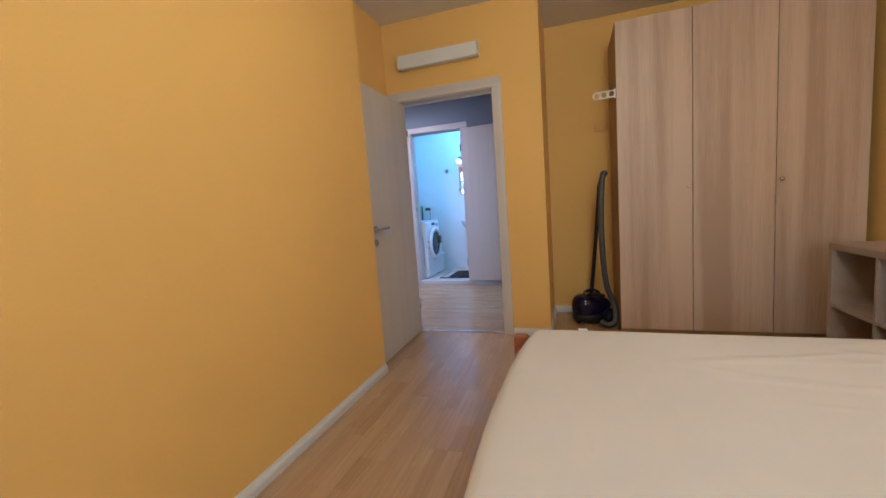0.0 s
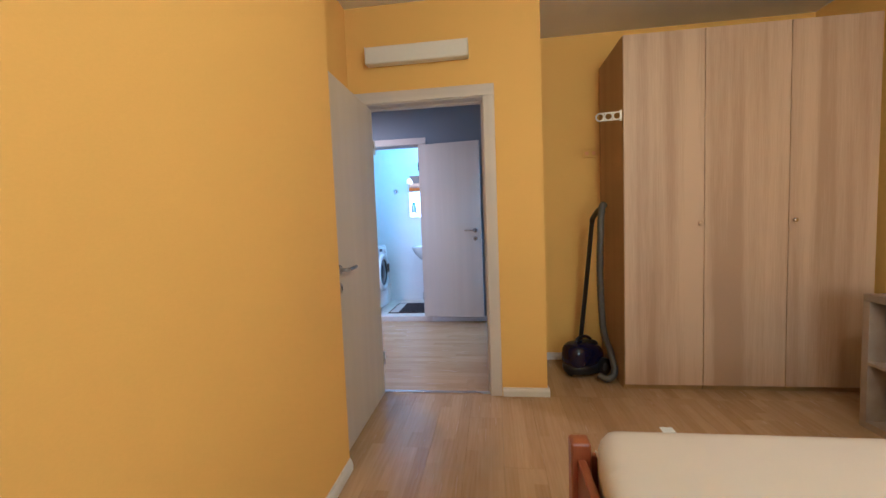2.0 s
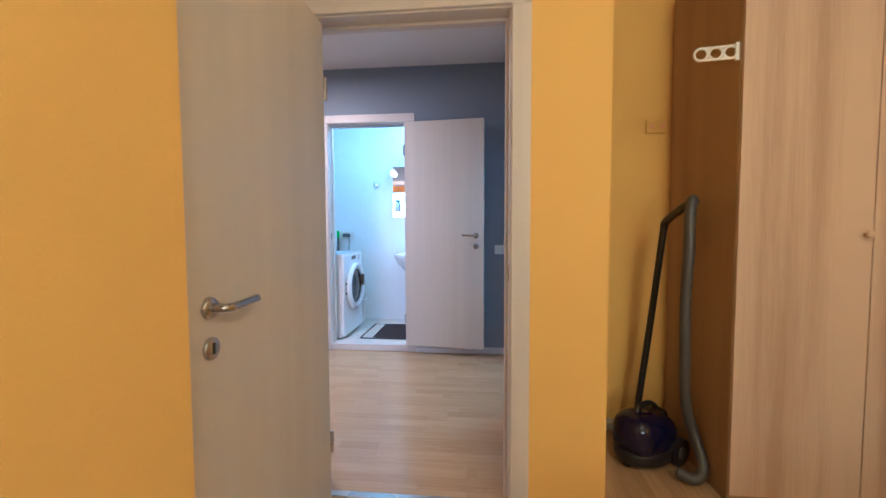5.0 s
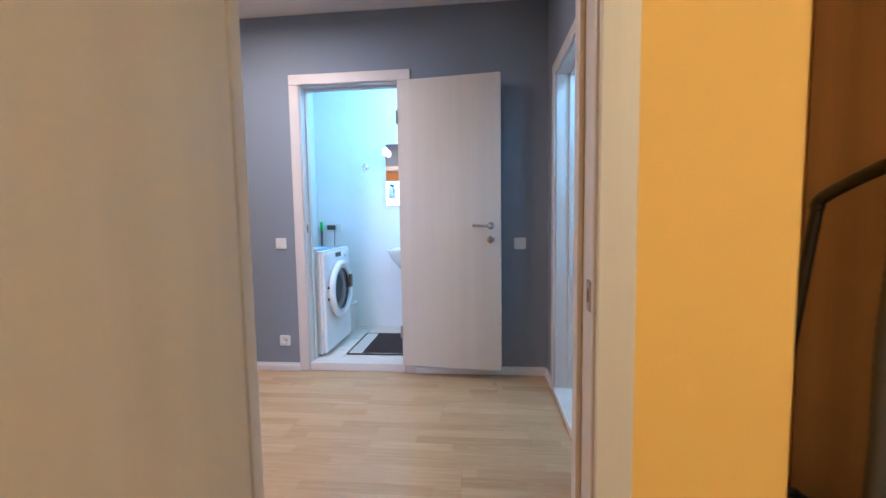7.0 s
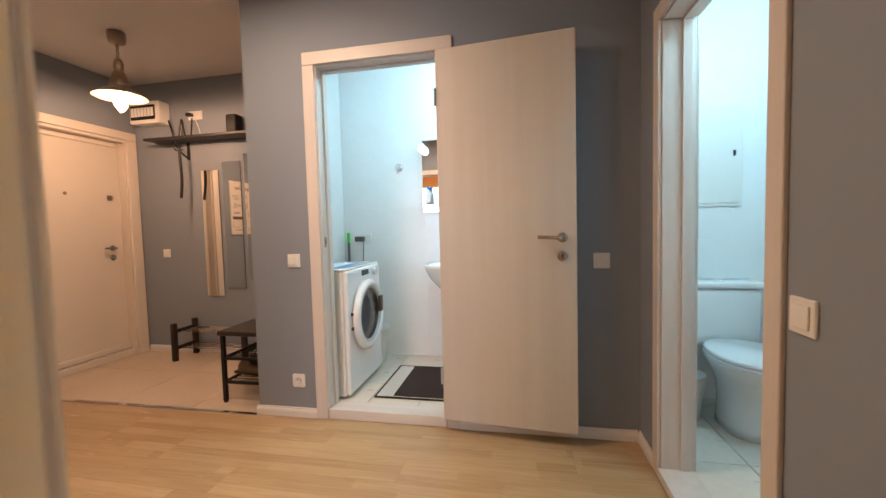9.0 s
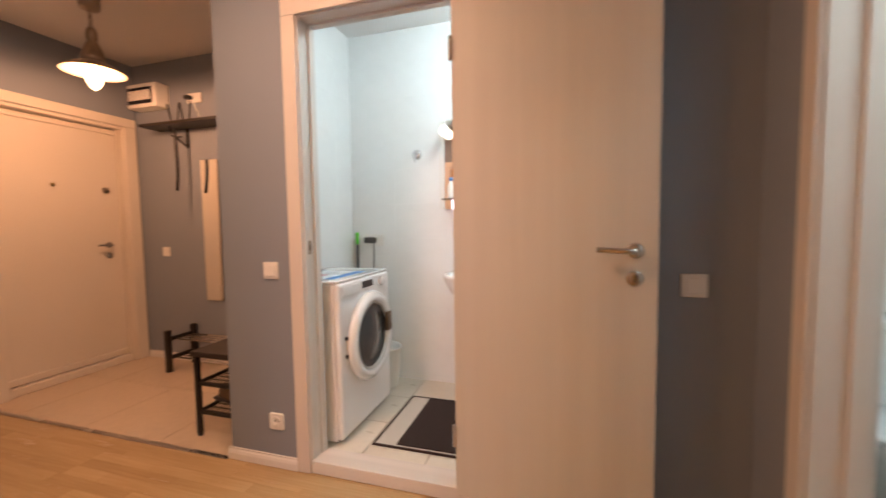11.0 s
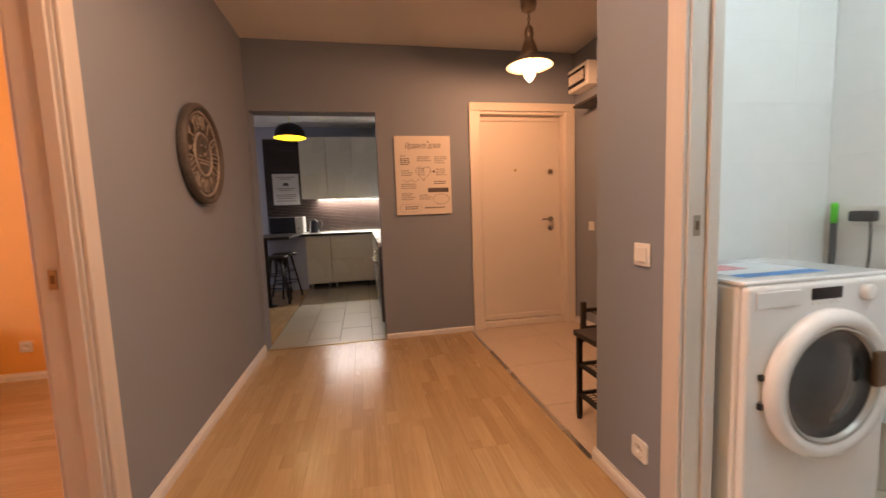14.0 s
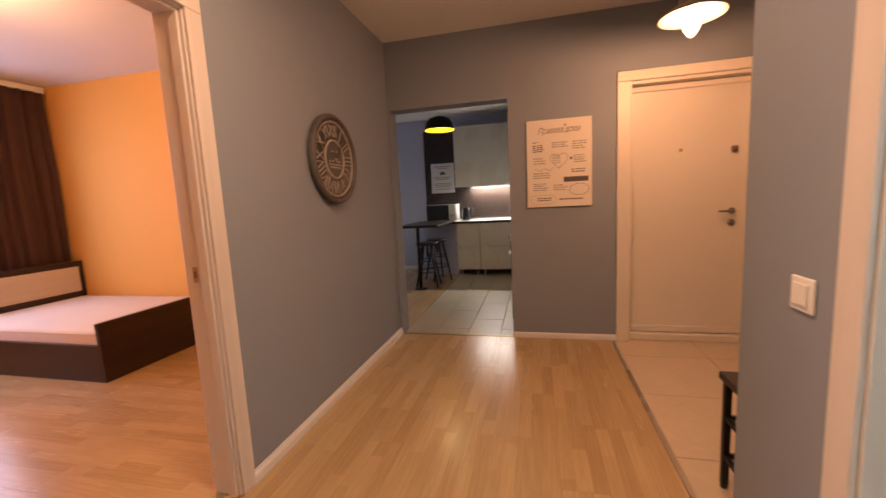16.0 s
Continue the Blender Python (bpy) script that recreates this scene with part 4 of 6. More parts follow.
# vacuum cleaner leaning in the niche
vc = thing("vacuum_cleaner", (BX + 0.195, 3.58, 0), -55, "dark blue canister vacuum cleaner with grey hose", "vacuum cleaner")
bm = bmesh.new()
bmesh.ops.create_uvsphere(bm, u_segments=28, v_segments=18, radius=1)
for v in bm.verts:
    x, y, z = v.co
    e = 0.75
    sx, sy, sz = (math.copysign(abs(c) ** e, c) for c in (x, y, z))
    v.co = (0.115 * sx, 0.165 * sy, 0.135 + 0.115 * sz * (1.0 if sz < 0 else 1.0 - 0.25 * (sy + 0.2)))
part("body", bm, NAVY, vc, "", True)
part("bumper", lathe([(0.118, 0.03), (0.124, 0.05), (0.124, 0.075), (0.118, 0.09), (0.10, 0.09), (0.10, 0.03), (0.118, 0.03)], 32, Matrix.Diagonal((1, 1.38, 1, 1))), BLACKPLASTIC, vc, "", True)
part("lid", lathe([(0, 0.0), (0.05, -0.004), (0.075, -0.018), (0.08, -0.03), (0, -0.03)], 24, Matrix.Translation((0, 0.03, 0.245)) @ Matrix.Diagonal((0.9, 1.4, 1, 1))), BLACKPLASTIC, vc, "black lid with carry handle", True)
part("carry_handle", tube([(0, -0.07, 0.24), (0, -0.05, 0.272), (0, 0.03, 0.278), (0, 0.09, 0.245)], 0.011, 10, 6), BLACKPLASTIC, vc, "", True)
for sx in (-1, 1):
    w = part("wheel", rod((sx * 0.105, 0.09, 0.065), (sx * 0.135, 0.09, 0.065), 0.065, 24), BLACKPLASTIC, vc, "", False)
    part("hub", rod((sx * 0.135, 0.09, 0.065), (sx * 0.138, 0.09, 0.065), 0.03, 20), HOSEGREY, w)
part("caster", rod((-0.012, -0.13, 0.018), (0.012, -0.13, 0.018), 0.018, 16), BLACKPLASTIC, vc)
part("floor_nozzle", box(-0.19, -0.10, 0.10, 0.20, 0.05, 0.10, 0.015), BLACKPLASTIC, vc)
inv = vc.matrix_world.inverted()


def loc(*p):
    return tuple(inv @ (Vector(p) + Vector((BX, 0, 0))))


part("wand", tube([loc(0.205, 3.70, 0.20), loc(0.250, 3.675, 0.66), loc(0.294, 3.648, 1.160)], 0.0165, 14, 6), BLACKPLASTIC, vc, "", True)
part("hand_grip", tube([loc(0.293, 3.650, 1.145), loc(0.297, 3.636, 1.178), loc(0.308, 3.54, 1.226), loc(0.318, 3.455, 1.258)], 0.019, 14, 6), BLACKPLASTIC, vc, "", True)
part("hose", tube([loc(0.330, 3.452, 1.262), loc(0.315, 3.436, 1.264), loc(0.300, 3.42, 1.19), loc(0.290, 3.40, 1.04), loc(0.286, 3.41, 0.82), loc(0.296, 3.42, 0.55), loc(0.320, 3.45, 0.34), loc(0.368, 3.47, 0.20), loc(0.376, 3.40, 0.075), loc(0.325, 3.37, 0.035), loc(0.265, 3.40, 0.05)], 0.022, 14, 16, 0.10), HOSEGREY, vc, "ribbed grey hose", True)

# window behind the walker and its ceiling lamp


def window(name, x, y, z, w, h, label):
    th = thing(name, (x, y, z), label=label, category="window", kind="structure")
    for a, b2, c, d in ((-w / 2, w / 2, h / 2 - 0.06, h / 2), (-w / 2, w / 2, -h / 2, -h / 2 + 0.06), (-w / 2, -w / 2 + 0.06, -h / 2 + 0.0605, h / 2 - 0.0605), (w / 2 - 0.06, w / 2, -h / 2 + 0.0605, h / 2 - 0.0605), (-0.03, 0.03, -h / 2 + 0.0605, h / 2 - 0.0605)):
        part("window_frame", box(a, b2, -0.03, 0.03, c, d, 0.004), PLASTIC, th)
    for a, b2 in ((-w / 2 + 0.06, -0.03), (0.03, w / 2 - 0.06)):
        p = part("pane", box(a, b2, -0.006, 0.006, -h / 2 + 0.06, h / 2 - 0.06), GLASS, th)
        p.visible_shadow = False


window("window_1", BX + 0.70, -1.78, 1.50, 1.5, 1.3, "white framed bedroom window")
window("window_2", -3.0, -0.78, 1.50, 1.6, 1.5, "white framed window behind the curtain")
window("window_3", -7.0, 0.65, 1.525, 1.6, 1.35, "white framed kitchen window")


def ceiling_disc(x, y, z, mat, label):
    th = thing("ceiling_light", (x, y, z), label=label, category="ceiling light")
    part("base", lathe([(0, 0), (0.16, 0), (0.16, -0.02), (0, -0.02)], 32), PLASTIC, th, "", True)
    part("diffuser", lathe([(0.155, -0.02), (0.15, -0.045), (0.11, -0.055), (0, -0.058)], 32), mat, th, "", True)


ceiling_disc(0.45, 0.95, 2.63, WARMDIFF, "round lit ceiling light in the bedroom")
# the hall disc is an added fixture, out of view, for the fill lamp
ceiling_disc(-2.20, 4.20, 2.608, WARMDIFF, "round lit ceiling light in the hall")
ceiling_disc(0.30, 4.60, 2.52, DIFFUSER, "round lit white ceiling light in the toilet")

# ---------- second bedroom ----------
b2d = thing("double_bed", (-4.462, 1.40, 0), label="low dark wenge bed with cream headboard panel", category="bed")
part("footboard", box(0.0, 1.15, -0.035, 0.0, 0.0, 0.455, 0.002), WENGE, b2d)
part("side_board", box(1.122, 1.15, -1.79, -0.0355, 0.0, 0.285, 0.002), WENGE, b2d)
part("side_board", box(0.0, 0.028, -1.79, -0.0355, 0.0, 0.285, 0.002), WENGE, b2d)
hb = part("headboard", box(0.0, 1.15, -1.83, -1.791, 0.0, 0.77, 0.002), WENGE, b2d)
part("headboard_panel", box(0.05, 1.10, -1.7905, -1.78, 0.44, 0.71, 0.003), CREAMWOOD, hb, "cream wood inset panel")
part("slat_base", box(0.03, 1.12, -1.785, -0.04, 0.20, 0.22, 0.002), WENGE, b2d)
m2 = thing("mattress", (-4.462, 1.40, 0.2205), label="thin white mattress on the dark bed", category="mattress")
part("cover", soften(box(0.034, 1.116, -1.778, -0.04, 0, 0.165, 0), 0.035, 4), MATTRESS2, m2, "", True)
for z in (0.028, 0.140):
    part("piping", tube([(1.116, -1.74, z), (1.116, -0.9, z), (1.116, -0.08, z)], 0.004, 8, 4), MATTRESS2, m2, "", True)
    part("piping", tube([(0.07, -0.040, z), (0.5, -0.040, z), (1.08, -0.040, z)], 0.004, 8, 4), MATTRESS2, m2, "", True)

cu = thing("curtain", (-4.45, -0.52, 0), label="brown floor-length curtain drawn aside in folds", category="curtain")
bm = bmesh.new()
cols = []
for k in range(181):
    x = 0.02 + 0.64 * k / 180
    yy = 0.035 * math.sin(x * 62 + 0.9 * math.sin(x * 11)) + 0.010 * math.sin(x * 143)
    cols.append([bm.verts.new((x + 0.01 * math.sin(z * 3 + x * 9), yy * (0.7 + 0.3 * (1 - z / 2.55)), z)) for z in (0.02, 0.5, 1.1, 1.7, 2.2, 2.48, 2.56)])
for a, c in zip(cols, cols[1:]):
    for k in range(len(a) - 1):
        bm.faces.new((a[k], c[k], c[k + 1], a[k + 1]))
bmesh.ops.solidify(bm, geom=bm.faces[:], thickness=0.003)
part("cloth", bm, CURTAIN, cu, "", True)
part("rail", box(0.0, 2.8, -0.03, 0.02, 2.56, 2.62, 0.004), PLASTIC, cu)

# ---------- hall ----------
# pendant lamp
pl = thing("pendant_lamp", (-3.73, 5.39, 2.608), label="small nickel pendant lamp with pale dish shade, lit", category="pendant lamp")
part("canopy", lathe([(0, 0), (0.055, 0), (0.055, -0.05), (0.048, -0.075), (0.02, -0.082), (0, -0.082)], 28), NICKEL, pl, "", True)
ch = bmesh.new()
for k in range(5):
    z = -0.095 - k * 0.020
    lathe([(0.007, -0.0025), (0.012, -0.0025), (0.012, 0.0025), (0.007, 0.0025), (0.007, -0.0025)], 12, Matrix.Translation((0, 0, z)) @ Matrix.Rotation(radians(90), 4, "X" if k % 2 else "Y"), ch)
part("chain", ch, NICKEL, pl, "", True)
part("socket_cup", lathe([(0, -0.19), (0.022, -0.19), (0.030, -0.215), (0.030, -0.25), (0.024, -0.265), (0.045, -0.31), (0.062, -0.365), (0.065, -0.395), (0, -0.395)], 28), NICKEL, pl, "", True)
part("shade", lathe([(0.03, -0.385), (0.06, -0.392), (0.11, -0.415), (0.163, -0.452), (0.165, -0.457), (0.158, -0.456), (0.105, -0.424), (0.055, -0.402), (0.03, -0.395)], 40), SHADEPALE, pl, "pale dish shade", True)
bb = part("bulb", lathe([(0.014, -0.40), (0.016, -0.415), (0.040, -0.45), (0.046, -0.485), (0.038, -0.52), (0.020, -0.55), (0.006, -0.563), (0, -0.565)], 24), BULB, pl, "glowing warm bulb", True)
bb.visible_shadow = False

# poster
po = thing("poster", (-4.592, 4.732, 1.482), 90, "cream house-rules poster board with dark lettering", "poster")
part("board", box(-0.253, 0.253, -0.018, -0.0005, -0.35, 0.35, 0.003), PAPER, po)


def on_board(x, z, rot=0):
    return Matrix.Translation((x, -0.0184, z)) @ Matrix.Rotation(radians(90), 4, "X") @ Matrix.Rotation(radians(rot), 4, "Z")


words("Правила дома", 0.052, 0.0003, on_board(0.0, 0.262, 1) @ Matrix.Diagonal((0.9, 1.35, 1, 1)), INK, po, font_shear=0.35)


def bars(x0, z0, rows, width, mat, pitch=0.018, h=0.008):
    b = bmesh.new()
    for k in range(rows):
        w = width * random.uniform(0.6, 1.0)
        x = x0
        while x < x0 + w - 0.006:
            seg = min(random.uniform(0.012, 0.035), x0 + w - x)
            box(x, x + seg, -0.0187, -0.0181, z0 - k * pitch - h / 2, z0 - k * pitch + h / 2, bm=b)
            x += seg + 0.006
    return part("text_line", b, mat, po)


def stroke(points, r=0.0016, mat=INK):
    return part("drawn_line", tube([(x, -0.0184, z) for x, z in points], r, 6, 5), mat, po)


bars(-0.205, 0.175, 1, 0.05, INKSOFT)
bars(-0.205, 0.150, 4, 0.11, INK, 0.016)
bars(-0.055, 0.165, 3, 0.13, INKSOFT, 0.017)
bars(0.105, 0.165, 4, 0.12, INKSOFT, 0.018)
bars(-0.20, 0.045, 3, 0.10, INKSOFT, 0.020)
bars(0.115, 0.055, 4, 0.10, INKSOFT, 0.017)
bars(0.095, -0.055, 2, 0.11, INK, 0.018)
bars(-0.205, -0.075, 3, 0.14, INKSOFT, 0.018)
bars(-0.205, -0.160, 4, 0.14, INKSOFT, 0.017)
bars(-0.045, -0.175, 3, 0.12, INKSOFT, 0.018)
bars(-0.175, -0.278, 2, 0.12, INK, 0.018)
bars(0.0, -0.29, 1, 0.21, INK, 0.018, 0.011)
bars(-0.05, 0.06, 4, 0.085, INKSOFT, 0.018)
heart = [(0.0 + 0.068 * 16 * math.sin(t) ** 3 / 16, 0.025 + 0.066 * (13 * math.cos(t) - 5 * math.cos(2 * t) - 2 * math.cos(3 * t) - math.cos(4 * t)) / 15) for t in [2 * math.pi * k / 28 for k in range(29)]]
stroke(heart, 0.0018)
stroke([(0.155 + 0.075 * math.cos(2 * math.pi * k / 20), -0.215 + 0.045 * math.sin(2 * math.pi * k / 20)) for k in range(21)])
stroke([(-0.215, -0.258), (-0.215, -0.318), (-0.045, -0.318), (-0.045, -0.258), (-0.215, -0.258)], 0.0012, INKSOFT)
stroke([(-0.19, -0.035), (-0.15, -0.055), (-0.115, -0.035), (-0.08, -0.055), (-0.04, -0.03)], 0.002, INKSOFT)
part("ribbon", box(0.035, 0.225, -0.0188, -0.0181, -0.152, -0.112), INK, po, "dark printed ribbon")
part("dot", rod((0.095, -0.0181, 0.035), (0.095, -0.0189, 0.035), 0.011, 20), INK, po)
part("picture", rod((0.05, -0.0181, 0.298), (0.05, -0.0189, 0.298), 0.010, 12), INKSOFT, po)

# wall clock
ck = thing("wall_clock", (-3.52, HALL_S, 1.522), label="large round aged grey wall clock with roman numerals", category="clock")
R = Matrix.Rotation(radians(-90), 4, "X")
part("case", lathe([(0, 0), (0.262, 0), (0.276, 0.012), (0.278, 0.040), (0.268, 0.050), (0.255, 0.050), (0.248, 0.040), (0.246, 0.026), (0, 0.026)], 64, R), CLOCKBODY, ck, "", True)
part("rim", lathe([(0.236, 0.026), (0.240, 0.033), (0.231, 0.036), (0.225, 0.033), (0.225, 0.026)], 64, R), CLOCKPALE, ck, "worn pale ring", True)
part("rim", lathe([(0.124, 0.026), (0.121, 0.035), (0.112, 0.035), (0.110, 0.026)], 48, R), CLOCKPALE, ck, "", True)
part("centre_plate", lathe([(0, 0.030), (0.10, 0.029), (0.108, 0.026)], 40, R), CLOCKBODY, ck, "", True)
for k, numeral in enumerate(("XII", "I", "II", "III", "IV", "V", "VI", "VII", "VIII", "IX", "X", "XI")):
    a = radians(30 * k)
    # seen from the hall the face looks toward +y, so its right is -x
    m = Matrix.Translation((-0.172 * math.sin(a), 0.029, 0.172 * math.cos(a))) @ Matrix.Rotation(radians(180), 4, "Z") @ Matrix.Rotation(radians(90), 4, "X") @ Matrix.Rotation(-a, 4, "Z") @ Matrix.Diagonal((0.85, 1.25, 1, 1))
    widths = [0.030 if c == "I" else 0.058 for c in numeral]
    start = -sum(widths) / 2
    for c, w in zip(numeral, widths):
        words(c, 0.088, 0.004, m @ Matrix.Translation((start + w / 2, 0, 0)), CLOCKPALE, ck, "numeral")
        start += w
for z, w in ((-0.012, 0.070), (-0.032, 0.078), (-0.050, 0.070), (0.05, 0.04)):
    part("text_line", box(-w, w, 0.029, 0.032, z - 0.005, z + 0.005, 0.001), CLOCKPALE, ck)
part("hour_pointer", box(-0.006, 0.006, 0.032, 0.036, -0.02, 0.085, 0.001), CLOCKBODY, ck)
part("minute_pointer", tube([(0.012, 0.037, -0.016), (-0.10, 0.037, 0.11)], 0.004, 8, 3), CLOCKBODY, ck)
part("boss", rod((0, 0.03, 0), (0, 0.042, 0), 0.012, 18), CLOCKPALE, ck, "", True)

# narrow mirrors
for x0, x1, z0, z1, tilt in ((-3.859, -3.675, 0.555, 1.747, 0.0), (-3.632, -3.441, 0.630, 1.819, 0.0), (-3.40, -3.21, 0.706, 1.88, 0.0)):
    mr = thing("mirror", ((x0 + x1) / 2, 6.239, z0), tilt, "tall narrow frameless mirror on the entry wall", "mirror", "mirror strips")
    w = (x1 - x0) / 2
    part("glass", box(-w, w, -0.012, -0.008, 0, z1 - z0, 0.001), MIRROR, mr)
    part("backing", box(-w + 0.002, w - 0.002, -0.008, 0.0, 0.002, z1 - z0 - 0.002), BLACKPLASTIC, mr)

# coat shelf
cs = thing("coat_shelf", (-3.37, 6.24, 2.015), label="black-brown wall shelf with iron brackets", category="shelf")
part("shelf_board", box(-0.92, 0.815, -0.195, -0.002, 0, 0.022, 0.003), BLACKWOOD, cs)
for x in (-0.62, 0.45):
    br = part("bracket", box(x - 0.015, x + 0.015, -0.006, -0.001, -0.16, 0.0, 0.001), BLACKMETAL, cs)
    part("arm", tube([(x, -0.004, -0.15), (x, -0.09, -0.10), (x, -0.17, -0.01)], 0.008, 8, 6), BLACKMETAL, br, "", True)
    part("hook", tube([(x - 0.04, -0.02, -0.06), (x - 0.07, -0.06, -0.075), (x - 0.08, -0.09, -0.06)], 0.006, 8, 5), BLACKMETAL, br, "", True)
# long shoehorn and sticks by the shelf
st = thing("shoehorn", (-3.945, 6.085, 1.985), label="long black shoehorn hanging from the shelf", category="shoehorn")
part("blade", tube([(0, 0, 0), (0.004, 0.0, -0.16), (0.006, 0.004, -0.34), (-0.016, 0.008, -0.50)], 0.013, 10, 6), BLACKPLASTIC, st, "", True)
an = thing("router", (-4.00, 6.13, 2.037), label="router with black antennas on the coat shelf", category="router")
part("case", box(-0.11, 0.11, -0.02, 0.06, 0, 0.02, 0.006), BLACKPLASTIC, an)
for x, dx in ((-0.10, -0.045), (-0.03, 0.02), (0.03, -0.035), (0.10, 0.012)):
    part("antenna", tube([(x, 0.05, 0.014), (x, 0.055, 0.05), (x + dx, 0.06, 0.19)], 0.007, 8, 5), BLACKPLASTIC, an, "", True)
cn = thing("speaker", (-3.395, 6.13, 2.037), label="small rounded black loudspeaker on the coat shelf", category="speaker")
part("body", soften(box(-0.055, 0.055, -0.05, 0.05, 0, 0.165, 0), 0.02, 4), BLACKMETAL, cn, "", True)
part("cloth_band", soften(box(-0.047, 0.047, -0.0515, -0.02, 0.02, 0.11, 0), 0.01, 2), BLACKMETAL, cn)
# electric panel
ep = thing("fuse_box", (-4.335, 6.24, 2.297), label="white wall fuse box with dark tinted door", category="fuse box")
part("case", box(-0.165, 0.165, -0.125, -0.001, -0.10, 0.10, 0.012), PLASTIC, ep)
part("door", box(-0.145, 0.125, -0.132, -0.125, -0.07, 0.065, 0.003), DARKGLASS, ep, "dark tinted window")
for k in range(7):
    part("breaker", box(-0.135 + k * 0.036, -0.104 + k * 0.036, -0.134, -0.132, -0.04, 0.04, 0.0006), PLASTIC, ep)

# slatted shoe rack
sr = thing("shoe_rack", (-3.645, 6.10, 0), label="low black shoe rack with steel tube shelves", category="shoe rack")
for sx in (-0.36, 0.36):
    for y in (-0.13, 0.105):
        part("leg", box(sx - 0.02, sx + 0.02, y - 0.02, y + 0.02, 0, 0.345, 0.005), BLACKWOOD, sr)
    for z in (0.10, 0.255):
        part("rail", box(sx - 0.011, sx + 0.011, -0.11, 0.085, z, z + 0.032, 0.003), BLACKWOOD, sr)
for z in (0.116, 0.271):
    for y in (-0.09, -0.04, 0.01, 0.06):
        part("rod", rod((-0.35, y, z), (0.35, y, z), 0.0065, 12), STEEL, sr, "", True)

# black three-tier rack
tr = thing("shoe_bench", (-2.745, 5.62, 0), label="black metal bench rack with three tiers", category="shoe rack")
for x in (-0.155, 0.155):
    for y in (-0.34, 0.34):
        part("leg", box(x - 0.0125, x + 0.0125, y - 0.0125, y + 0.0125, 0.012, 0.46, 0.002), BLACKMETAL, tr)
        part("foot", rod((x, y, 0), (x, y, 0.012), 0.014, 14), BLACKPLASTIC, tr)
part("top_board", box(-0.18, 0.18, -0.365, 0.365, 0.461, 0.492, 0.006), BLACKWOOD, tr)
for z in (0.13, 0.295):
    fr = bmesh.new()
    for y in (-0.34, 0.34):
        box(-0.142, 0.142, y - 0.009, y + 0.009, z, z + 0.018, 0.001, bm=fr)
    for x in (-0.155, 0.155):
        box(x - 0.009, x + 0.009, -0.327, 0.327, z, z + 0.018, 0.001, bm=fr)
    tier = part("tier_frame", fr, BLACKMETAL, tr)
    mesh = bmesh.new()
    for k in range(15):
        box(-0.146, 0.146, -0.322 + k * 0.0455, -0.317 + k * 0.0455, z + 0.007, z + 0.011, bm=mesh)
    for k in range(12):
        box(-0.14 + k * 0.025, -0.136 + k * 0.025, -0.33, 0.33, z + 0.0075, z + 0.0105, bm=mesh)
    part("wire_mesh", mesh, BLACKMETAL, tier)


def shoe(x, y, z, rz):
    th = thing("shoe", (x, y, z), rz, "brown leather shoe on the lower tier", "shoe", "shoes on the rack")
    part("sole", soften(box(-0.045, 0.045, -0.14, 0.14, 0, 0.022, 0), 0.012, 3), BLACKPLASTIC, th, "", True)
    b = bmesh.new()
    bmesh.ops.create_uvsphere(b, u_segments=20, v_segments=12, radius=1)
    for v in b.verts:
        px, py, pz = v.co
        hgt = 0.055 if py < 0 else 0.055 + 0.045 * min(py * 1.6, 1)
        v.co = (0.043 * px, 0.137 * py, 0.022 + max(pz, -0.02) * hgt)
    part("upper", b, LEATHER, th, "", True)
    part("laces", tube([(-0.02, -0.03, 0.078), (0.02, -0.01, 0.086), (-0.02, 0.012, 0.094), (0.02, 0.034, 0.100)], 0.003, 6, 4), BLACKPLASTIC, th, "", True)


shoe(-2.79, 5.42, 0.1485, 80)
shoe(-2.79, 5.54, 0.1485, 86)

# ---------- bathroom ----------
FB = 0.05
wm = thing("washing_machine", (-2.428, 5.315, FB), label="white front-loading washing machine with dark porthole", category="washing machine")
MD, MW, MH = 0.415, 0.595, 0.85
part("body", box(0, MD - 0.02, 0, MW, 0.012, MH - 0.014, 0.012, 3), ENAMEL, wm)
part("top", box(0, MD, -0.002, MW + 0.002, MH - 0.0135, MH, 0.006, 3), ENAMEL, wm, "white laminate top")
part("front_panel", soften(box(MD - 0.0195, MD + 0.012, 0.002, MW - 0.002, 0.022, MH - 0.014, 0), 0.026, 4), ENAMEL, wm)
part("drawer", box(MD + 0.012, MD + 0.017, 0.03, 0.20, 0.765, 0.818, 0.006), ENAMEL, wm, "detergent drawer front")
part("display", box(MD + 0.012, MD + 0.015, 0.245, 0.37, 0.778, 0.816, 0.003), DARKGLASS, wm, "black display")
for k in range(5):
    part("button", rod((MD + 0.012, 0.255 + k * 0.026, 0.767), (MD + 0.0145, 0.255 + k * 0.026, 0.767), 0.005, 12), PLASTIC, wm)
part("dial", lathe([(0, 0), (0.028, 0), (0.026, 0.018), (0.02, 0.022), (0, 0.024)], 28, Matrix.Translation((MD + 0.012, 0.47, 0.79)) @ Matrix.Rotation(radians(90), 4, "Y")), ENAMEL, wm, "", True)
TY, TZ = 0.305, 0.502
Q = Matrix.Translation((MD + 0.012, TY, TZ)) @ Matrix.Rotation(radians(90), 4, "Y")
port = part("porthole", lathe([(0.238, 0), (0.250, 0.012), (0.247, 0.030), (0.226, 0.048), (0.202, 0.047), (0.190, 0.030), (0.190, 0.0)], 56, Q), ENAMEL, wm, "white round door ring", True)
part("door_glass", lathe([(0.184, 0.032), (0.172, 0.016), (0.135, 0.020), (0.09, 0.034), (0.045, 0.041), (0, 0.043)], 48, Q), PORTGLASS, port, "dark bowl of glass", True)
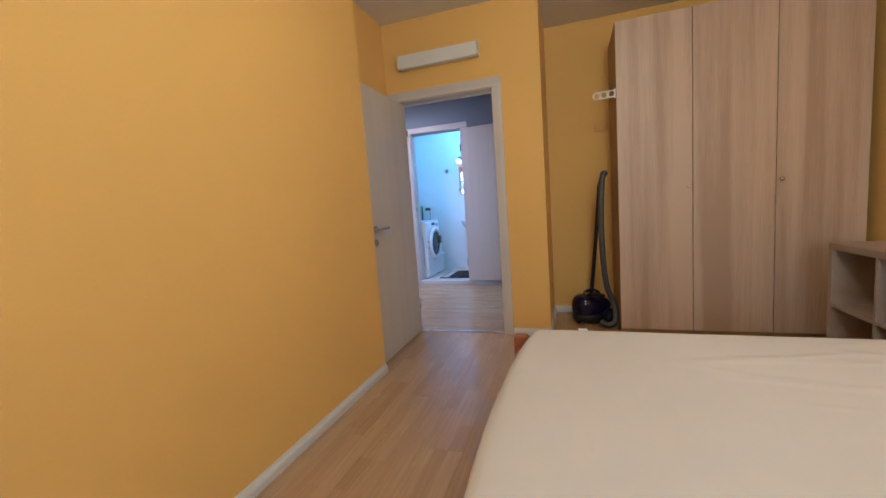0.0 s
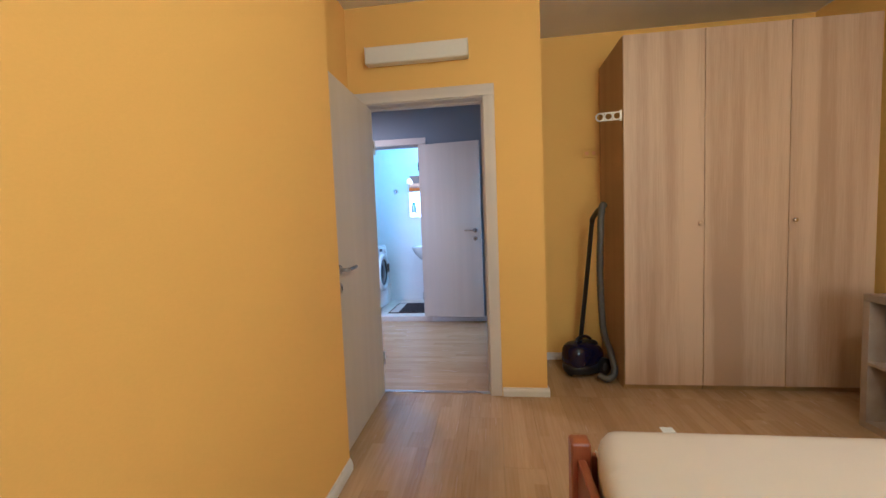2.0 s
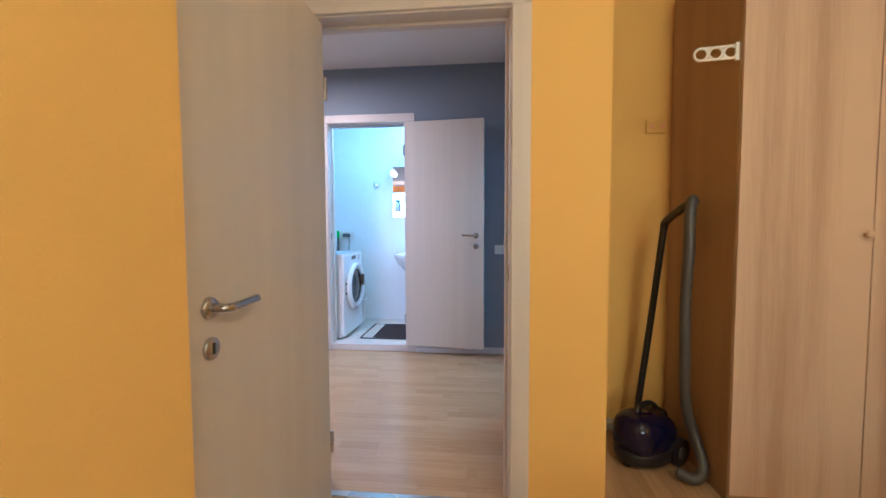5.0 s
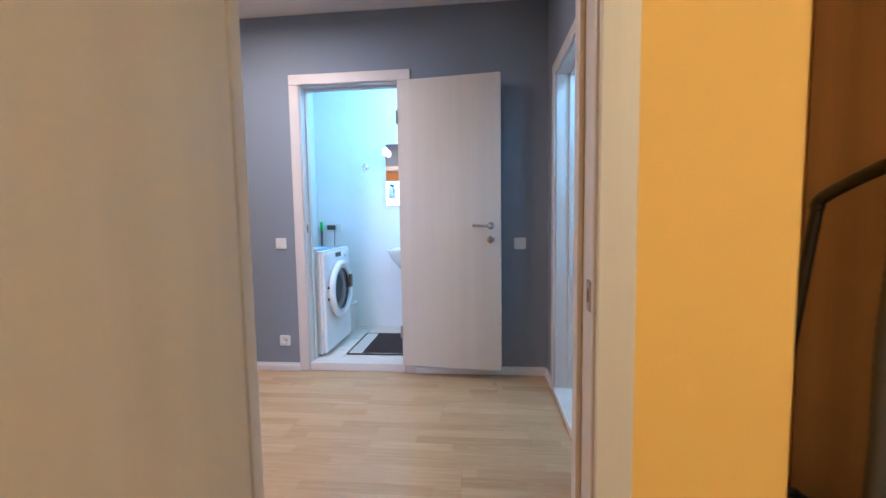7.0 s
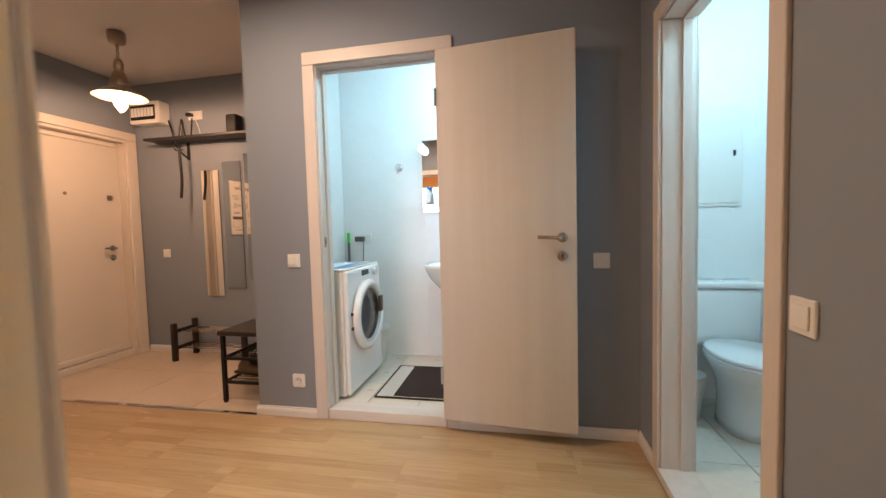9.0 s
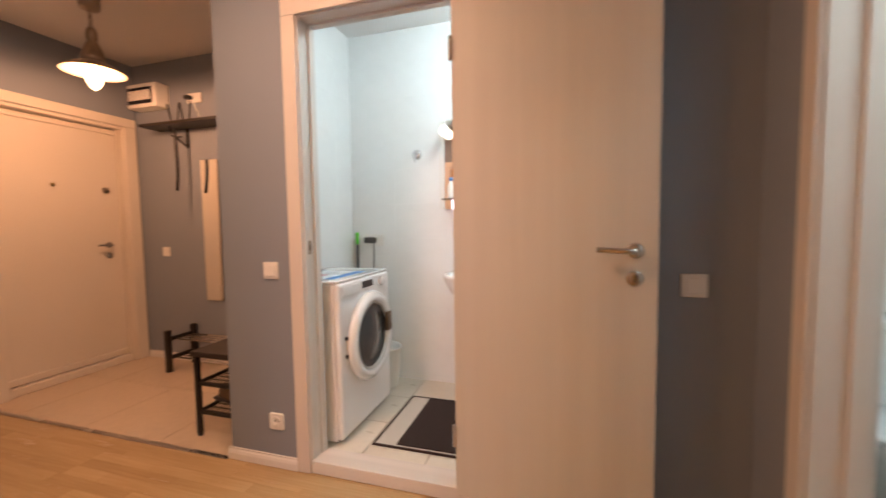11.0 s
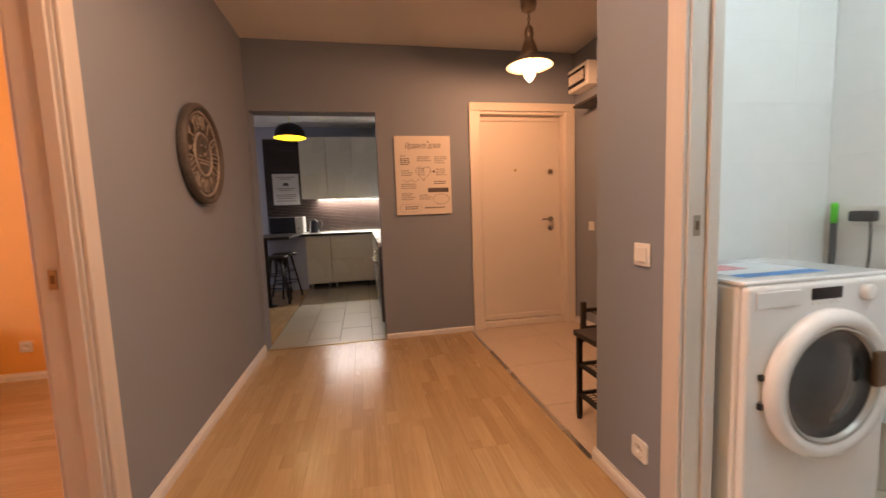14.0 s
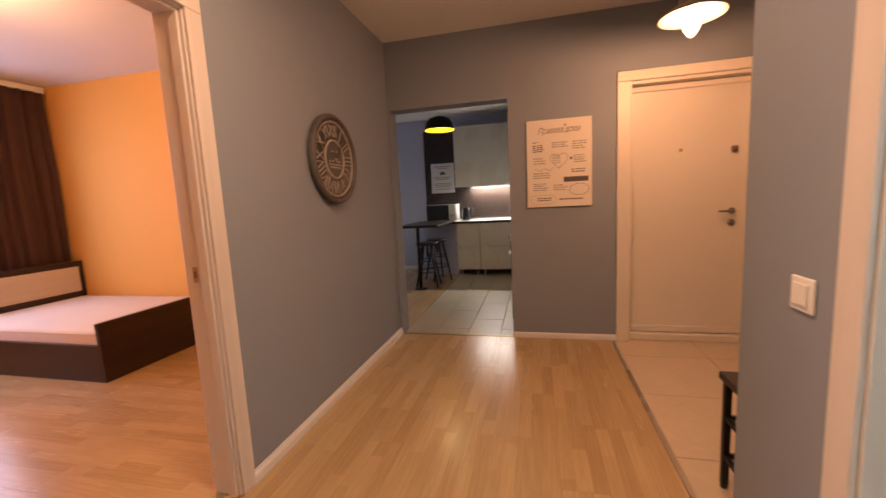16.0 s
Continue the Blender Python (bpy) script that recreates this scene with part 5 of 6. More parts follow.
part("seal", lathe([(0.178, 0.022), (0.183, 0.038), (0.190, 0.042), (0.192, 0.030)], 48, Q), SILVER, port, "", True)
part("door_grip", soften(box(MD + 0.045, MD + 0.066, TY + 0.150, TY + 0.212, TZ - 0.02, TZ + 0.10, 0), 0.009, 3), LEATHER, port, "dark door handle", True)
for z in (TZ - 0.05, TZ + 0.045):
    part("hinge", box(MD + 0.012, MD + 0.026, TY - 0.258, TY - 0.243, z - 0.010, z + 0.010, 0.003), BLACKPLASTIC, port)
lab = part("energy_label", box(0.10, 0.36, 0.06, 0.42, MH + 0.0005, MH + 0.0015), PAPERLABEL, wm, "printed sticker")
part("blue_band", box(0.30, 0.355, 0.065, 0.415, MH + 0.0015, MH + 0.002), BLUELABEL, lab)
part("pink_field", box(0.12, 0.22, 0.08, 0.24, MH + 0.0015, MH + 0.002), REDLABEL, lab)
for y in (0.05, MW - 0.05):
    for x in (0.05, MD - 0.05):
        part("foot", rod((x, y, 0), (x, y, 0.014), 0.02, 14), BLACKPLASTIC, wm)

mp_ = thing("mop", (-2.385, 6.20, FB), label="mop with bright green handle end beside the machine", category="mop")
part("pole", rod((0, 0, 0.03), (0.0, 0.01, 0.99), 0.0115), HOSEGREY, mp_, "", True)
part("grip", lathe([(0, 0), (0.011, 0), (0.0135, 0.02), (0.0125, 0.065), (0.0145, 0.08), (0.010, 0.092), (0, 0.094)], 16, Matrix.Translation((0, 0.01, 0.985))), GREEN, mp_, "bright green grip", True)
part("mop_head", box(-0.04, 0.04, -0.02, 0.02, 0.0, 0.03, 0.006), GREEN, mp_)

so = thing("double_socket", (-2.255, 6.238, 1.07), -90, "white bathroom socket with grey plug", "socket")
part("plate", box(0, 0.014, -0.075, 0.075, -0.042, 0.042, 0.004), PLASTIC, so)
part("plug", box(0.014, 0.055, -0.065, 0.02, -0.022, 0.022, 0.008), HOSEGREY, so, "grey plug")
part("cable", tube([(0.05, 0.01, -0.01), (0.06, 0.02, -0.06), (0.03, 0.0, -0.20), (0.02, -0.03, -0.40)], 0.004, 8, 6), HOSEGREY, so, "", True)

hk = thing("suction_hook", (-1.912, 6.238, 1.668), label="chrome suction hook on the white tiles", category="hook")
part("disc", lathe([(0, 0), (0.034, 0), (0.034, 0.006), (0.026, 0.014), (0.012, 0.018), (0, 0.018)], 28, Matrix.Rotation(radians(90), 4, "X")), CHROME, hk, "", True)
part("hook", tube([(0, -0.016, 0.0), (0, -0.03, -0.02), (0, -0.032, -0.045), (0, -0.045, -0.052), (0, -0.055, -0.04)], 0.004, 8, 6), CHROME, hk, "", True)

mc = thing("mirror_cabinet", (-1.44, 6.238, 1.282), label="mirror with a small wall shelf above the basin", category="mirror")
part("glass", box(-0.265, 0.26, -0.022, -0.018, 0.0, 0.60, 0.001), MIRROR, mc)
part("backing", box(HALL_E, 0.257, -0.018, -0.001, 0.002, 0.598), PLASTIC, mc)
part("shelf", box(-0.26, 0.25, -0.12, -0.023, 0.06, 0.068, 0.002), GLASS, mc)
ml = thing("mirror_lamp", (-1.69, 6.222, 1.80), label="small lit frosted lamp at the mirror's upper corner", category="wall lamp")
part("arm", tube([(0, 0.0, 0.04), (0, -0.04, 0.055), (0, -0.065, 0.04)], 0.007, 8, 6), CHROME, ml, "", True)
part("shade", lathe([(0, 0.032), (0.016, 0.030), (0.028, 0.010), (0.030, -0.008), (0.020, -0.028), (0, -0.036)], 24, Matrix.Translation((0, -0.065, 0))), glow("lit_frosted_glass", (1.0, 0.86, 0.66), 2.2), ml, "glowing frosted glass", True)
tl = thing("tall_bottle", (-1.645, 6.16, 1.3505), label="white toiletry bottle on the glass shelf", category="bottle")
part("bottle", lathe([(0, 0), (0.022, 0), (0.024, 0.01), (0.024, 0.09), (0.012, 0.105), (0.012, 0.115), (0, 0.115)], 20), PLASTIC, tl, "", True)
part("cap", lathe([(0, 0.1155), (0.013, 0.1155), (0.013, 0.14), (0, 0.14)], 16), BLUELABEL, tl, "", True)


def basin(at, rz, w, d, label):
    th = thing("wash_basin", at, rz, label, "basin")
    b = bmesh.new()
    prev = None
    for s, z in ((0.35, -0.20), (0.55, -0.185), (0.85, -0.10), (1.0, -0.02), (1.0, 0.0), (0.97, 0.006), (0.88, 0.004), (0.82, -0.02), (0.70, -0.09), (0.35, -0.13), (0.08, -0.135)):
        cur = []
        for k in range(32):
            a = 2 * math.pi * k / 32
            cx, cy = math.cos(a), math.sin(a)
            px = math.copysign(abs(cx) ** 0.7, cx) * w / 2 * s
            py = math.copysign(abs(cy) ** 0.7, cy) * d / 2 * s - d / 2
            cur.append(b.verts.new((px, py, z)))
        if prev:
            for k in range(32):
                b.faces.new((prev[k], prev[(k + 1) % 32], cur[(k + 1) % 32], cur[k]))
        else:
            b.faces.new(cur[::-1])
        prev = cur
    b.faces.new(prev)
    bmesh.ops.recalc_face_normals(b, faces=b.faces)
    part("bowl", b, CERAMIC, th, "", True)
    part("tap", tube([(0, -0.05, 0.0), (0, -0.05, 0.10), (0, -0.07, 0.125), (0, -0.17, 0.10)], 0.013, 12, 6), CHROME, th, "chrome mixer tap", True)
    part("tap_lever", tube([(0, -0.05, 0.12), (0, -0.04, 0.14), (0, -0.10, 0.165)], 0.007, 8, 5), CHROME, th, "", True)
    part("drain_trap", tube([(0, -d / 2, -0.19), (0, -d / 2, -0.33), (0, -d / 2 + 0.05, -0.36), (0, -0.004, -0.34)], 0.017, 12, 6), CHROME, th, "", True)


basin((-1.40, 6.237, 0.86), 0, 0.50, 0.40, "white ceramic wash basin under the mirror")
bn = thing("bucket", (-2.12, 6.085, FB), label="white plastic bucket beside the washing machine", category="bucket")
part("pail", lathe([(0, 0.004), (0.085, 0), (0.088, 0.01), (0.113, 0.27), (0.118, 0.275), (0.116, 0.283), (0.108, 0.28), (0.084, 0.02), (0, 0.018)], 32), PLASTIC, bn, "", True)

ma = thing("bath_mat", (-1.865, 5.367, FB), label="bath mat, dark brown field and pale striped border", category="bath mat")
MX, MYW = 0.86, 0.585
part("border", box(0.012, MX - 0.012, 0.012, MYW - 0.012, 0.0005, 0.009, 0.003), MATPALE, ma)
edge = bmesh.new()
for a, b2, c, d in ((0, MX, 0, 0.013), (0, MX, MYW - 0.013, MYW), (0, 0.013, 0.0135, MYW - 0.0135), (MX - 0.013, MX, 0.0135, MYW - 0.0135)):
    box(a, b2, c, d, 0.0005, 0.011, 0.003, bm=edge)
part("edging", edge, MATDARK, ma)
part("field", box(0.125, MX - 0.125, 0.022, MYW - 0.022, 0.009, 0.014, 0.003), MATDARK, ma, "dark brown pile")
ceiling_disc(-1.20, 5.66, 2.54, DIFFUSER, "round lit white ceiling light in the bathroom")

# ---------- toilet ----------
FT = 0.03
tl = thing("toilet", (0.25, 5.69, FT), label="white ceramic toilet with closed lid", category="toilet")
part("cistern", soften(box(-0.19, 0.19, -0.185, -0.005, 0.385, 0.725, 0), 0.03, 3), CERAMIC, tl, "", True)
cl = part("cistern_lid", soften(box(-0.20, 0.20, -0.198, -0.003, 0.7255, 0.762, 0), 0.012, 3), CERAMIC, tl, "", True)
part("flush_button", rod((0, -0.10, 0.762), (0, -0.10, 0.769), 0.025, 24), CHROME, cl, "", True)
b = bmesh.new()
prev = None
for z, w, y0, y1 in ((0, 0.105, -0.53, -0.20), (0.04, 0.098, -0.515, -0.20), (0.14, 0.088, -0.50, -0.19), (0.24, 0.10, -0.56, -0.18), (0.32, 0.14, -0.63, -0.15), (0.375, 0.168, -0.672, -0.13), (0.395, 0.170, -0.672, -0.135)):
    cur = []
    for k in range(36):
        a = 2 * math.pi * k / 36
        cur.append(b.verts.new((w * math.copysign(abs(math.cos(a)) ** 0.85, math.cos(a)), (y0 + y1) / 2 + (y1 - y0) / 2 * math.copysign(abs(math.sin(a)) ** 0.85, math.sin(a)), z)))
    if prev:
        for k in range(36):
            b.faces.new((prev[k], prev[(k + 1) % 36], cur[(k + 1) % 36], cur[k]))
    else:
        b.faces.new(cur[::-1])
    prev = cur
b.faces.new(prev)
bmesh.ops.recalc_face_normals(b, faces=b.faces)
part("bowl", b, CERAMIC, tl, "", True)
for nm, z0, z1, s in (("seat", 0.397, 0.413, 1.0), ("lid", 0.4135, 0.436, 0.985)):
    b = bmesh.new()
    prev = None
    for z, q in ((z0, 0.97), (z0 + 0.004, 1.0), (z1 - 0.006, 1.0), (z1, 0.95)):
        cur = []
        for k in range(40):
            a = 2 * math.pi * k / 40
            cur.append(b.verts.new((0.187 * s * q * math.copysign(abs(math.cos(a)) ** 0.85, math.cos(a)), -0.43 + 0.25 * s * q * math.copysign(abs(math.sin(a)) ** 0.85, math.sin(a)), z)))
        if prev:
            for k in range(40):
                b.faces.new((prev[k], prev[(k + 1) % 40], cur[(k + 1) % 40], cur[k]))
        else:
            b.faces.new(cur[::-1])
        prev = cur
    b.faces.new(prev)
    bmesh.ops.recalc_face_normals(b, faces=b.faces)
    part(nm, b, ENAMEL, tl, "", True)
part("water_hose", tube([(-0.15, -0.10, 0.39), (-0.17, -0.12, 0.30), (-0.155, -0.16, 0.22), (-0.17, -0.02, 0.20)], 0.008, 8, 6), BLACKPLASTIC, tl, "", True)
tb = thing("waste_bin", (0.005, 5.43, FT), label="small white waste bin beside the toilet", category="bin")
part("pail", lathe([(0, 0.003), (0.075, 0), (0.105, 0.25), (0.108, 0.255), (0.10, 0.253), (0.072, 0.01), (0, 0.01)], 28), PLASTIC, tb, "", True)
ht = thing("access_hatch", (0.12, 5.688, 1.235), label="white inspection hatch in the toilet wall", category="hatch")
part("frame", box(-0.29, 0.29, -0.010, -0.0005, 0.0, 0.60, 0.003), PLASTIC, ht)
dr = part("door", box(-0.27, 0.27, -0.015, -0.010, 0.02, 0.58, 0.002), PLASTIC, ht)
part("latch", box(0.235, 0.25, -0.019, -0.015, 0.30, 0.335, 0.002), BLACKPLASTIC, dr)
wc = thing("wall_cabinet", (0.745, 4.78, 1.30), 90, "white wall cabinet with mirrored doors", "cabinet")
part("body", box(-0.30, 0.42, 0.001, 0.15, 0, 0.62, 0.006), ENAMEL, wc)
part("door", box(-0.295, 0.055, 0.1505, 0.168, 0.005, 0.615, 0.004), ENAMEL, wc)
part("door", box(0.065, 0.415, 0.1505, 0.168, 0.005, 0.615, 0.004), ENAMEL, wc)
basin((0.735, 4.95, 0.83), -90, 0.50, 0.40, "white ceramic corner basin in the toilet")

# ---------- kitchen ----------
KW = -8.02
bs = thing("backsplash", (KW, 3.775, 0), label="dark brown ribbed mosaic backsplash", category="backsplash", kind="structure")
bm = bmesh.new()
for k in range(61):
    z = 0.90 + k * 0.025
    box(0.001, 0.012, -1.145, 1.145, z + 0.002, z + 0.0235, bm=bm)
part("mosaic_rows", bm, BACKSPLASH, bs)
part("grout_bed", box(0.0005, 0.006, -1.145, 1.145, 0.88, 2.44), GROUT, bs)


def base_unit(y0, y1, kind="drawers", label="white lacquer base cabinet with two wide drawers"):
    th = thing("base_cabinet", (KW + 0.012, y0, 0), label=label, category="cabinet", group="kitchen base cabinets")
    w = y1 - y0
    part("carcass", box(0.06, 0.635, 0.001, w - 0.001, 0.10, 0.845, 0.001), KITCHENWHITE, th)
    for z0, z1 in ((0.105, 0.465), (0.480, 0.840)):
        d = part("drawer_front", box(0.6355, 0.655, 0.002, w - 0.002, z0, z1, 0.002), KITCHENWHITE, th)
    for x in (0.55,):
        for y in (0.05, w - 0.05):
            part("leg", rod((x, y, 0), (x, y, 0.10), 0.018, 14), STEEL, th)
    return th


base_unit(3.29, 3.657)
base_unit(3.662, 4.31)
lowb = thing("side_cabinet", (KW + 0.012, 2.74, 0), label="pale cabinet end under the worktop", category="cabinet")
part("carcass", box(0.06, 0.50, 0.001, 0.54, 0.0, 0.845, 0.002), PALE, lowb)
wt = thing("worktop", (KW + 0.012, 2.64, 0.846), label="thin pale L-shaped kitchen worktop with black edge", category="worktop")
part("slab", box(0.0, 0.67, 0.0, 2.278, 0, 0.034, 0.003), WORKTOP, wt)
part("slab", box(0.6705, 3.20, 1.66, 2.278, 0, 0.034, 0.003), WORKTOP, wt)
part("edge_strip", box(0.6705, 0.676, 0.0, 1.653, -0.001, 0.035, 0.001), COUNTER, wt, "black edge strip")
part("edge_strip", box(0.6705, 3.20, 1.6535, 1.6595, -0.001, 0.035, 0.001), COUNTER, wt, "black edge strip")
for k in range(4):
    y0 = 3.238 + k * 0.404
    uc = thing("wall_cabinet", (KW + 0.012, y0, 1.44), label="white lacquer wall cabinet, handleless", category="cabinet", group="kitchen wall cabinets")
    part("carcass", box(0.0, 0.34, 0.001, 0.402, 0, 0.96, 0.001), KITCHENWHITE, uc)
    part("door", box(0.3405, 0.358, 0.0015, 0.4015, -0.012, 0.96, 0.002), KITCHENWHITE, uc)
ls = thing("led_strip", (KW + 0.05, 3.46, 1.437), label="lit LED strip under the wall cabinets", category="led strip")
part("profile", box(0.0, 0.02, 0, 1.4, -0.010, 0.0025), STEEL, ls)
part("diffuser", box(0.002, 0.018, 0, 1.4, -0.013, -0.0101), LED, ls)
lamp_bar = bpy.data.lights.new("led_light", "AREA")
lamp_bar.shape, lamp_bar.size, lamp_bar.size_y, lamp_bar.energy, lamp_bar.color = "RECTANGLE", 0.03, 1.4, 46.0, (1.0, 0.93, 0.80)
new("led_light", lamp_bar).matrix_world = pose(KW + 0.085, 4.16, 1.42)

kp = thing("kitchen_poster", (KW + 0.014, 2.95, 1.612), 90, "pale printed poster on the dark mosaic", "poster")
part("board", box(-0.205, 0.205, -0.014, -0.0005, -0.255, 0.255, 0.002), PAPERGREY, kp)
for z, w in ((0.20, 0.15), (0.17, 0.09), (0.015, 0.15), (-0.015, 0.11), (-0.09, 0.16), (-0.12, 0.16), (-0.15, 0.13), (-0.19, 0.15)):
    part("text_line", box(-w, w, -0.0152, -0.0141, z - 0.007, z + 0.007), INKSOFT, kp)
part("picture", lathe([(0, 0), (0.05, 0.0), (0.04, 0.04), (0, 0.055)], 20, Matrix.Translation((0, -0.0145, 0.06)) @ Matrix.Diagonal((1, 0.03, 1, 1))), INK, kp)

mw = thing("microwave", (-7.58, 2.99, 0.8805), 90, "silver and black microwave oven on the worktop", "microwave")
part("case", box(-0.25, 0.25, 0.0, 0.33, 0.012, 0.275, 0.006), SILVER, mw)
part("door", box(-0.245, 0.135, -0.016, -0.0005, 0.018, 0.27, 0.005), DARKGLASS, mw, "black glass door")
part("control_panel", box(0.14, 0.245, -0.012, -0.0005, 0.018, 0.27, 0.004), SILVER, mw)
part("knob", rod((0.19, -0.012, 0.09), (0.19, -0.03, 0.09), 0.02, 18), STEEL, mw, "", True)
for x in (-0.2, 0.2):
    for y in (0.04, 0.29):
        part("foot", rod((x, y, 0), (x, y, 0.013), 0.012, 12), BLACKPLASTIC, mw)
kt = thing("kettle", (-7.68, 3.40, 0.8805), label="black electric kettle on the worktop", category="kettle")
part("base", rod((0, 0, 0), (0, 0, 0.02), 0.08, 28), BLACKPLASTIC, kt, "", True)
part("jug", lathe([(0, 0.02), (0.076, 0.02), (0.078, 0.05), (0.066, 0.16), (0.058, 0.20), (0.04, 0.215), (0, 0.22)], 28), DARKGLASS, kt, "", True)
part("handle", tube([(0.0, 0.055, 0.195), (0, 0.10, 0.19), (0, 0.115, 0.12), (0, 0.075, 0.06)], 0.011, 10, 6), BLACKPLASTIC, kt, "", True)
part("spout", box(-0.015, 0.015, -0.085, -0.05, 0.165, 0.20, 0.008), BLACKPLASTIC, kt)

# run along the north wall
for x0, x1 in ((-7.325, -6.545), (-6.54, -5.755)):
    th = thing("base_cabinet", (x0, 4.31, 0), label="white lacquer base cabinet with two wide drawers", category="cabinet", group="kitchen base cabinets")
    w = x1 - x0
    part("carcass", box(0.001, w - 0.001, 0.02, 0.58, 0.10, 0.845, 0.001), KITCHENWHITE, th)
    for z0, z1 in ((0.105, 0.465), (0.480, 0.840)):
        part("drawer_front", box(0.002, w - 0.002, 0.0, 0.0195, z0, z1, 0.002), KITCHENWHITE, th)
    for x in (0.05, w - 0.05):
        part("leg", rod((x, 0.1, 0), (x, 0.1, 0.10), 0.018, 14), STEEL, th)
ov = thing("oven", (-5.75, 4.31, 0), label="built-in white oven with black glass under the hob", category="oven")
part("body", box(0.001, 0.598, 0.02, 0.58, 0.0, 0.845, 0.002), KITCHENWHITE, ov)
od = part("door", box(0.003, 0.596, 0.0, 0.0195, 0.13, 0.70, 0.004), ENAMEL, ov)
part("window", box(0.08, 0.52, -0.002, -0.0005, 0.22, 0.58, 0.001), DARKGLASS, od, "black oven window")
part("bar_handle", tube([(0.06, -0.001, 0.65), (0.06, -0.04, 0.65), (0.54, -0.04, 0.65), (0.54, -0.001, 0.65)], 0.010, 10, 3), STEEL, od, "", True)
part("control_panel", box(0.003, 0.596, 0.0, 0.0195, 0.71, 0.84, 0.003), DARKGLASS, ov)
hb2 = thing("hob", (-5.74, 4.37, 0.8805), label="black glass hob set on the worktop", category="hob")
part("plate", box(0, 0.56, 0, 0.50, 0, 0.008, 0.002), DARKGLASS, hb2)
dw = thing("dishwasher", (-5.145, 4.31, 0), label="dark steel dishwasher under the end of the worktop", category="dishwasher")
part("body", box(0.003, 0.335, 0.05, 0.58, 0.03, 0.845, 0.004), DARKSTEEL, dw)
part("door", box(0.003, 0.335, 0.0, 0.0495, 0.10, 0.84, 0.008), DARKSTEEL, dw)
part("bar_handle", tube([(0.04, 0.001, 0.78), (0.04, -0.035, 0.78), (0.30, -0.035, 0.78), (0.30, 0.001, 0.78)], 0.008, 10, 3), STEEL, dw, "", True)
for x in (0.05, 0.29):
    part("foot", rod((x, 0.1, 0), (x, 0.1, 0.03), 0.02, 12), BLACKPLASTIC, dw)
hd = thing("extractor_hood", (-7.15, 4.92, 1.46), label="dark steel extractor hood on the kitchen wall", category="extractor hood")
part("canopy", box(0, 0.50, -0.36, -0.002, 0, 0.10, 0.004), DARKSTEEL, hd)
part("chimney", box(0.02, 0.48, -0.34, -0.002, 0.1005, 0.70, 0.003), DARKSTEEL, hd)

# bar table and stools
bt = thing("bar_table", (-6.87, 2.97, 0), label="narrow black bar table joined to the worktop", category="table")
part("tabletop", box(-0.47, 0.60, -0.30, 0.28, 0.872, 0.906, 0.005), BLACKWOOD, bt)
lg = part("leg", rod((0.46, -0.04, 0.012), (0.46, -0.04, 0.872), 0.024, 18), BLACKMETAL, bt, "", True)
part("foot_plate", lathe([(0, 0), (0.09, 0), (0.088, 0.008), (0.03, 0.014), (0, 0.014)], 28, Matrix.Translation((0.46, -0.04, 0))), BLACKMETAL, bt, "", True)
part("bracket", box(-0.44, -0.40, -0.20, 0.20, 0.84, 0.8715, 0.002), BLACKMETAL, bt)


def bar_stool(x, y, rz):
    th = thing("bar_stool", (x, y, 0), rz, "black backless bar stool with splayed legs", "stool", "stools at the bar table")
    part("seat", soften(lathe([(0, 0.60), (0.15, 0.60), (0.165, 0.612), (0.165, 0.632), (0.15, 0.640), (0, 0.636)], 36), 0), BLACKWOOD, th, "", True)
    for k in range(4):
        a = radians(45 + 90 * k)
        c, s = math.cos(a), math.sin(a)
        part("leg", rod((0.215 * c, 0.215 * s, 0), (0.085 * c, 0.085 * s, 0.60), 0.013, 12, 0.015), BLACKMETAL, th, "", True)
    for z, rr in ((0.22, 0.168), (0.38, 0.134)):
        part("foot_ring", lathe([(rr - 0.007, z), (rr, z + 0.007), (rr + 0.007, z), (rr, z - 0.007), (rr - 0.007, z)], 36), BLACKMETAL, th, "", True)
    part("screw", rod((0, 0, 0.42), (0, 0, 0.60), 0.016, 14), BLACKMETAL, th, "", True)


bar_stool(-6.63, 2.99, 6)
bar_stool(-7.06, 3.03, 40)

kl = thing("kitchen_pendant", (-6.28, 3.345, 2.63), label="black dome pendant lamp with bright yellow lining", category="pendant lamp")
part("canopy", lathe([(0, 0), (0.05, 0), (0.05, -0.02), (0.01, -0.035), (0, -0.035)], 24), SHADEYELLOW, kl, "", True)
part("cable", rod((0, 0, -0.03), (0, 0, -0.335), 0.004, 8), SHADEYELLOW, kl)
part("shade", lathe([(0.015, -0.328), (0.06, -0.333), (0.13, -0.358), (0.172, -0.413), (0.185, -0.478), (0.189, -0.50)], 48), BLACKMETAL, kl, "black outer shell", True)
part("lining", lathe([(0.189, -0.50), (0.181, -0.478), (0.168, -0.416), (0.127, -0.363), (0.06, -0.338), (0.0, -0.335)], 48), SHADEYELLOW, kl, "yellow lining", True)
kbulb = part("bulb", lathe([(0.012, -0.345), (0.03, -0.385), (0.034, -0.415), (0.022, -0.445), (0, -0.453)], 20), glow("dim_kitchen_bulb", (1.0, 0.82, 0.35), 3.0), kl, "lit bulb", True)
kbulb.visible_shadow = False
lamp("kitchen_bulb_light", "POINT", (-6.28, 3.345, 2.21), 5.0, (1.0, 0.84, 0.55), 0.03)

# ---------- floor and wall pieces ----------
MESHES = {}


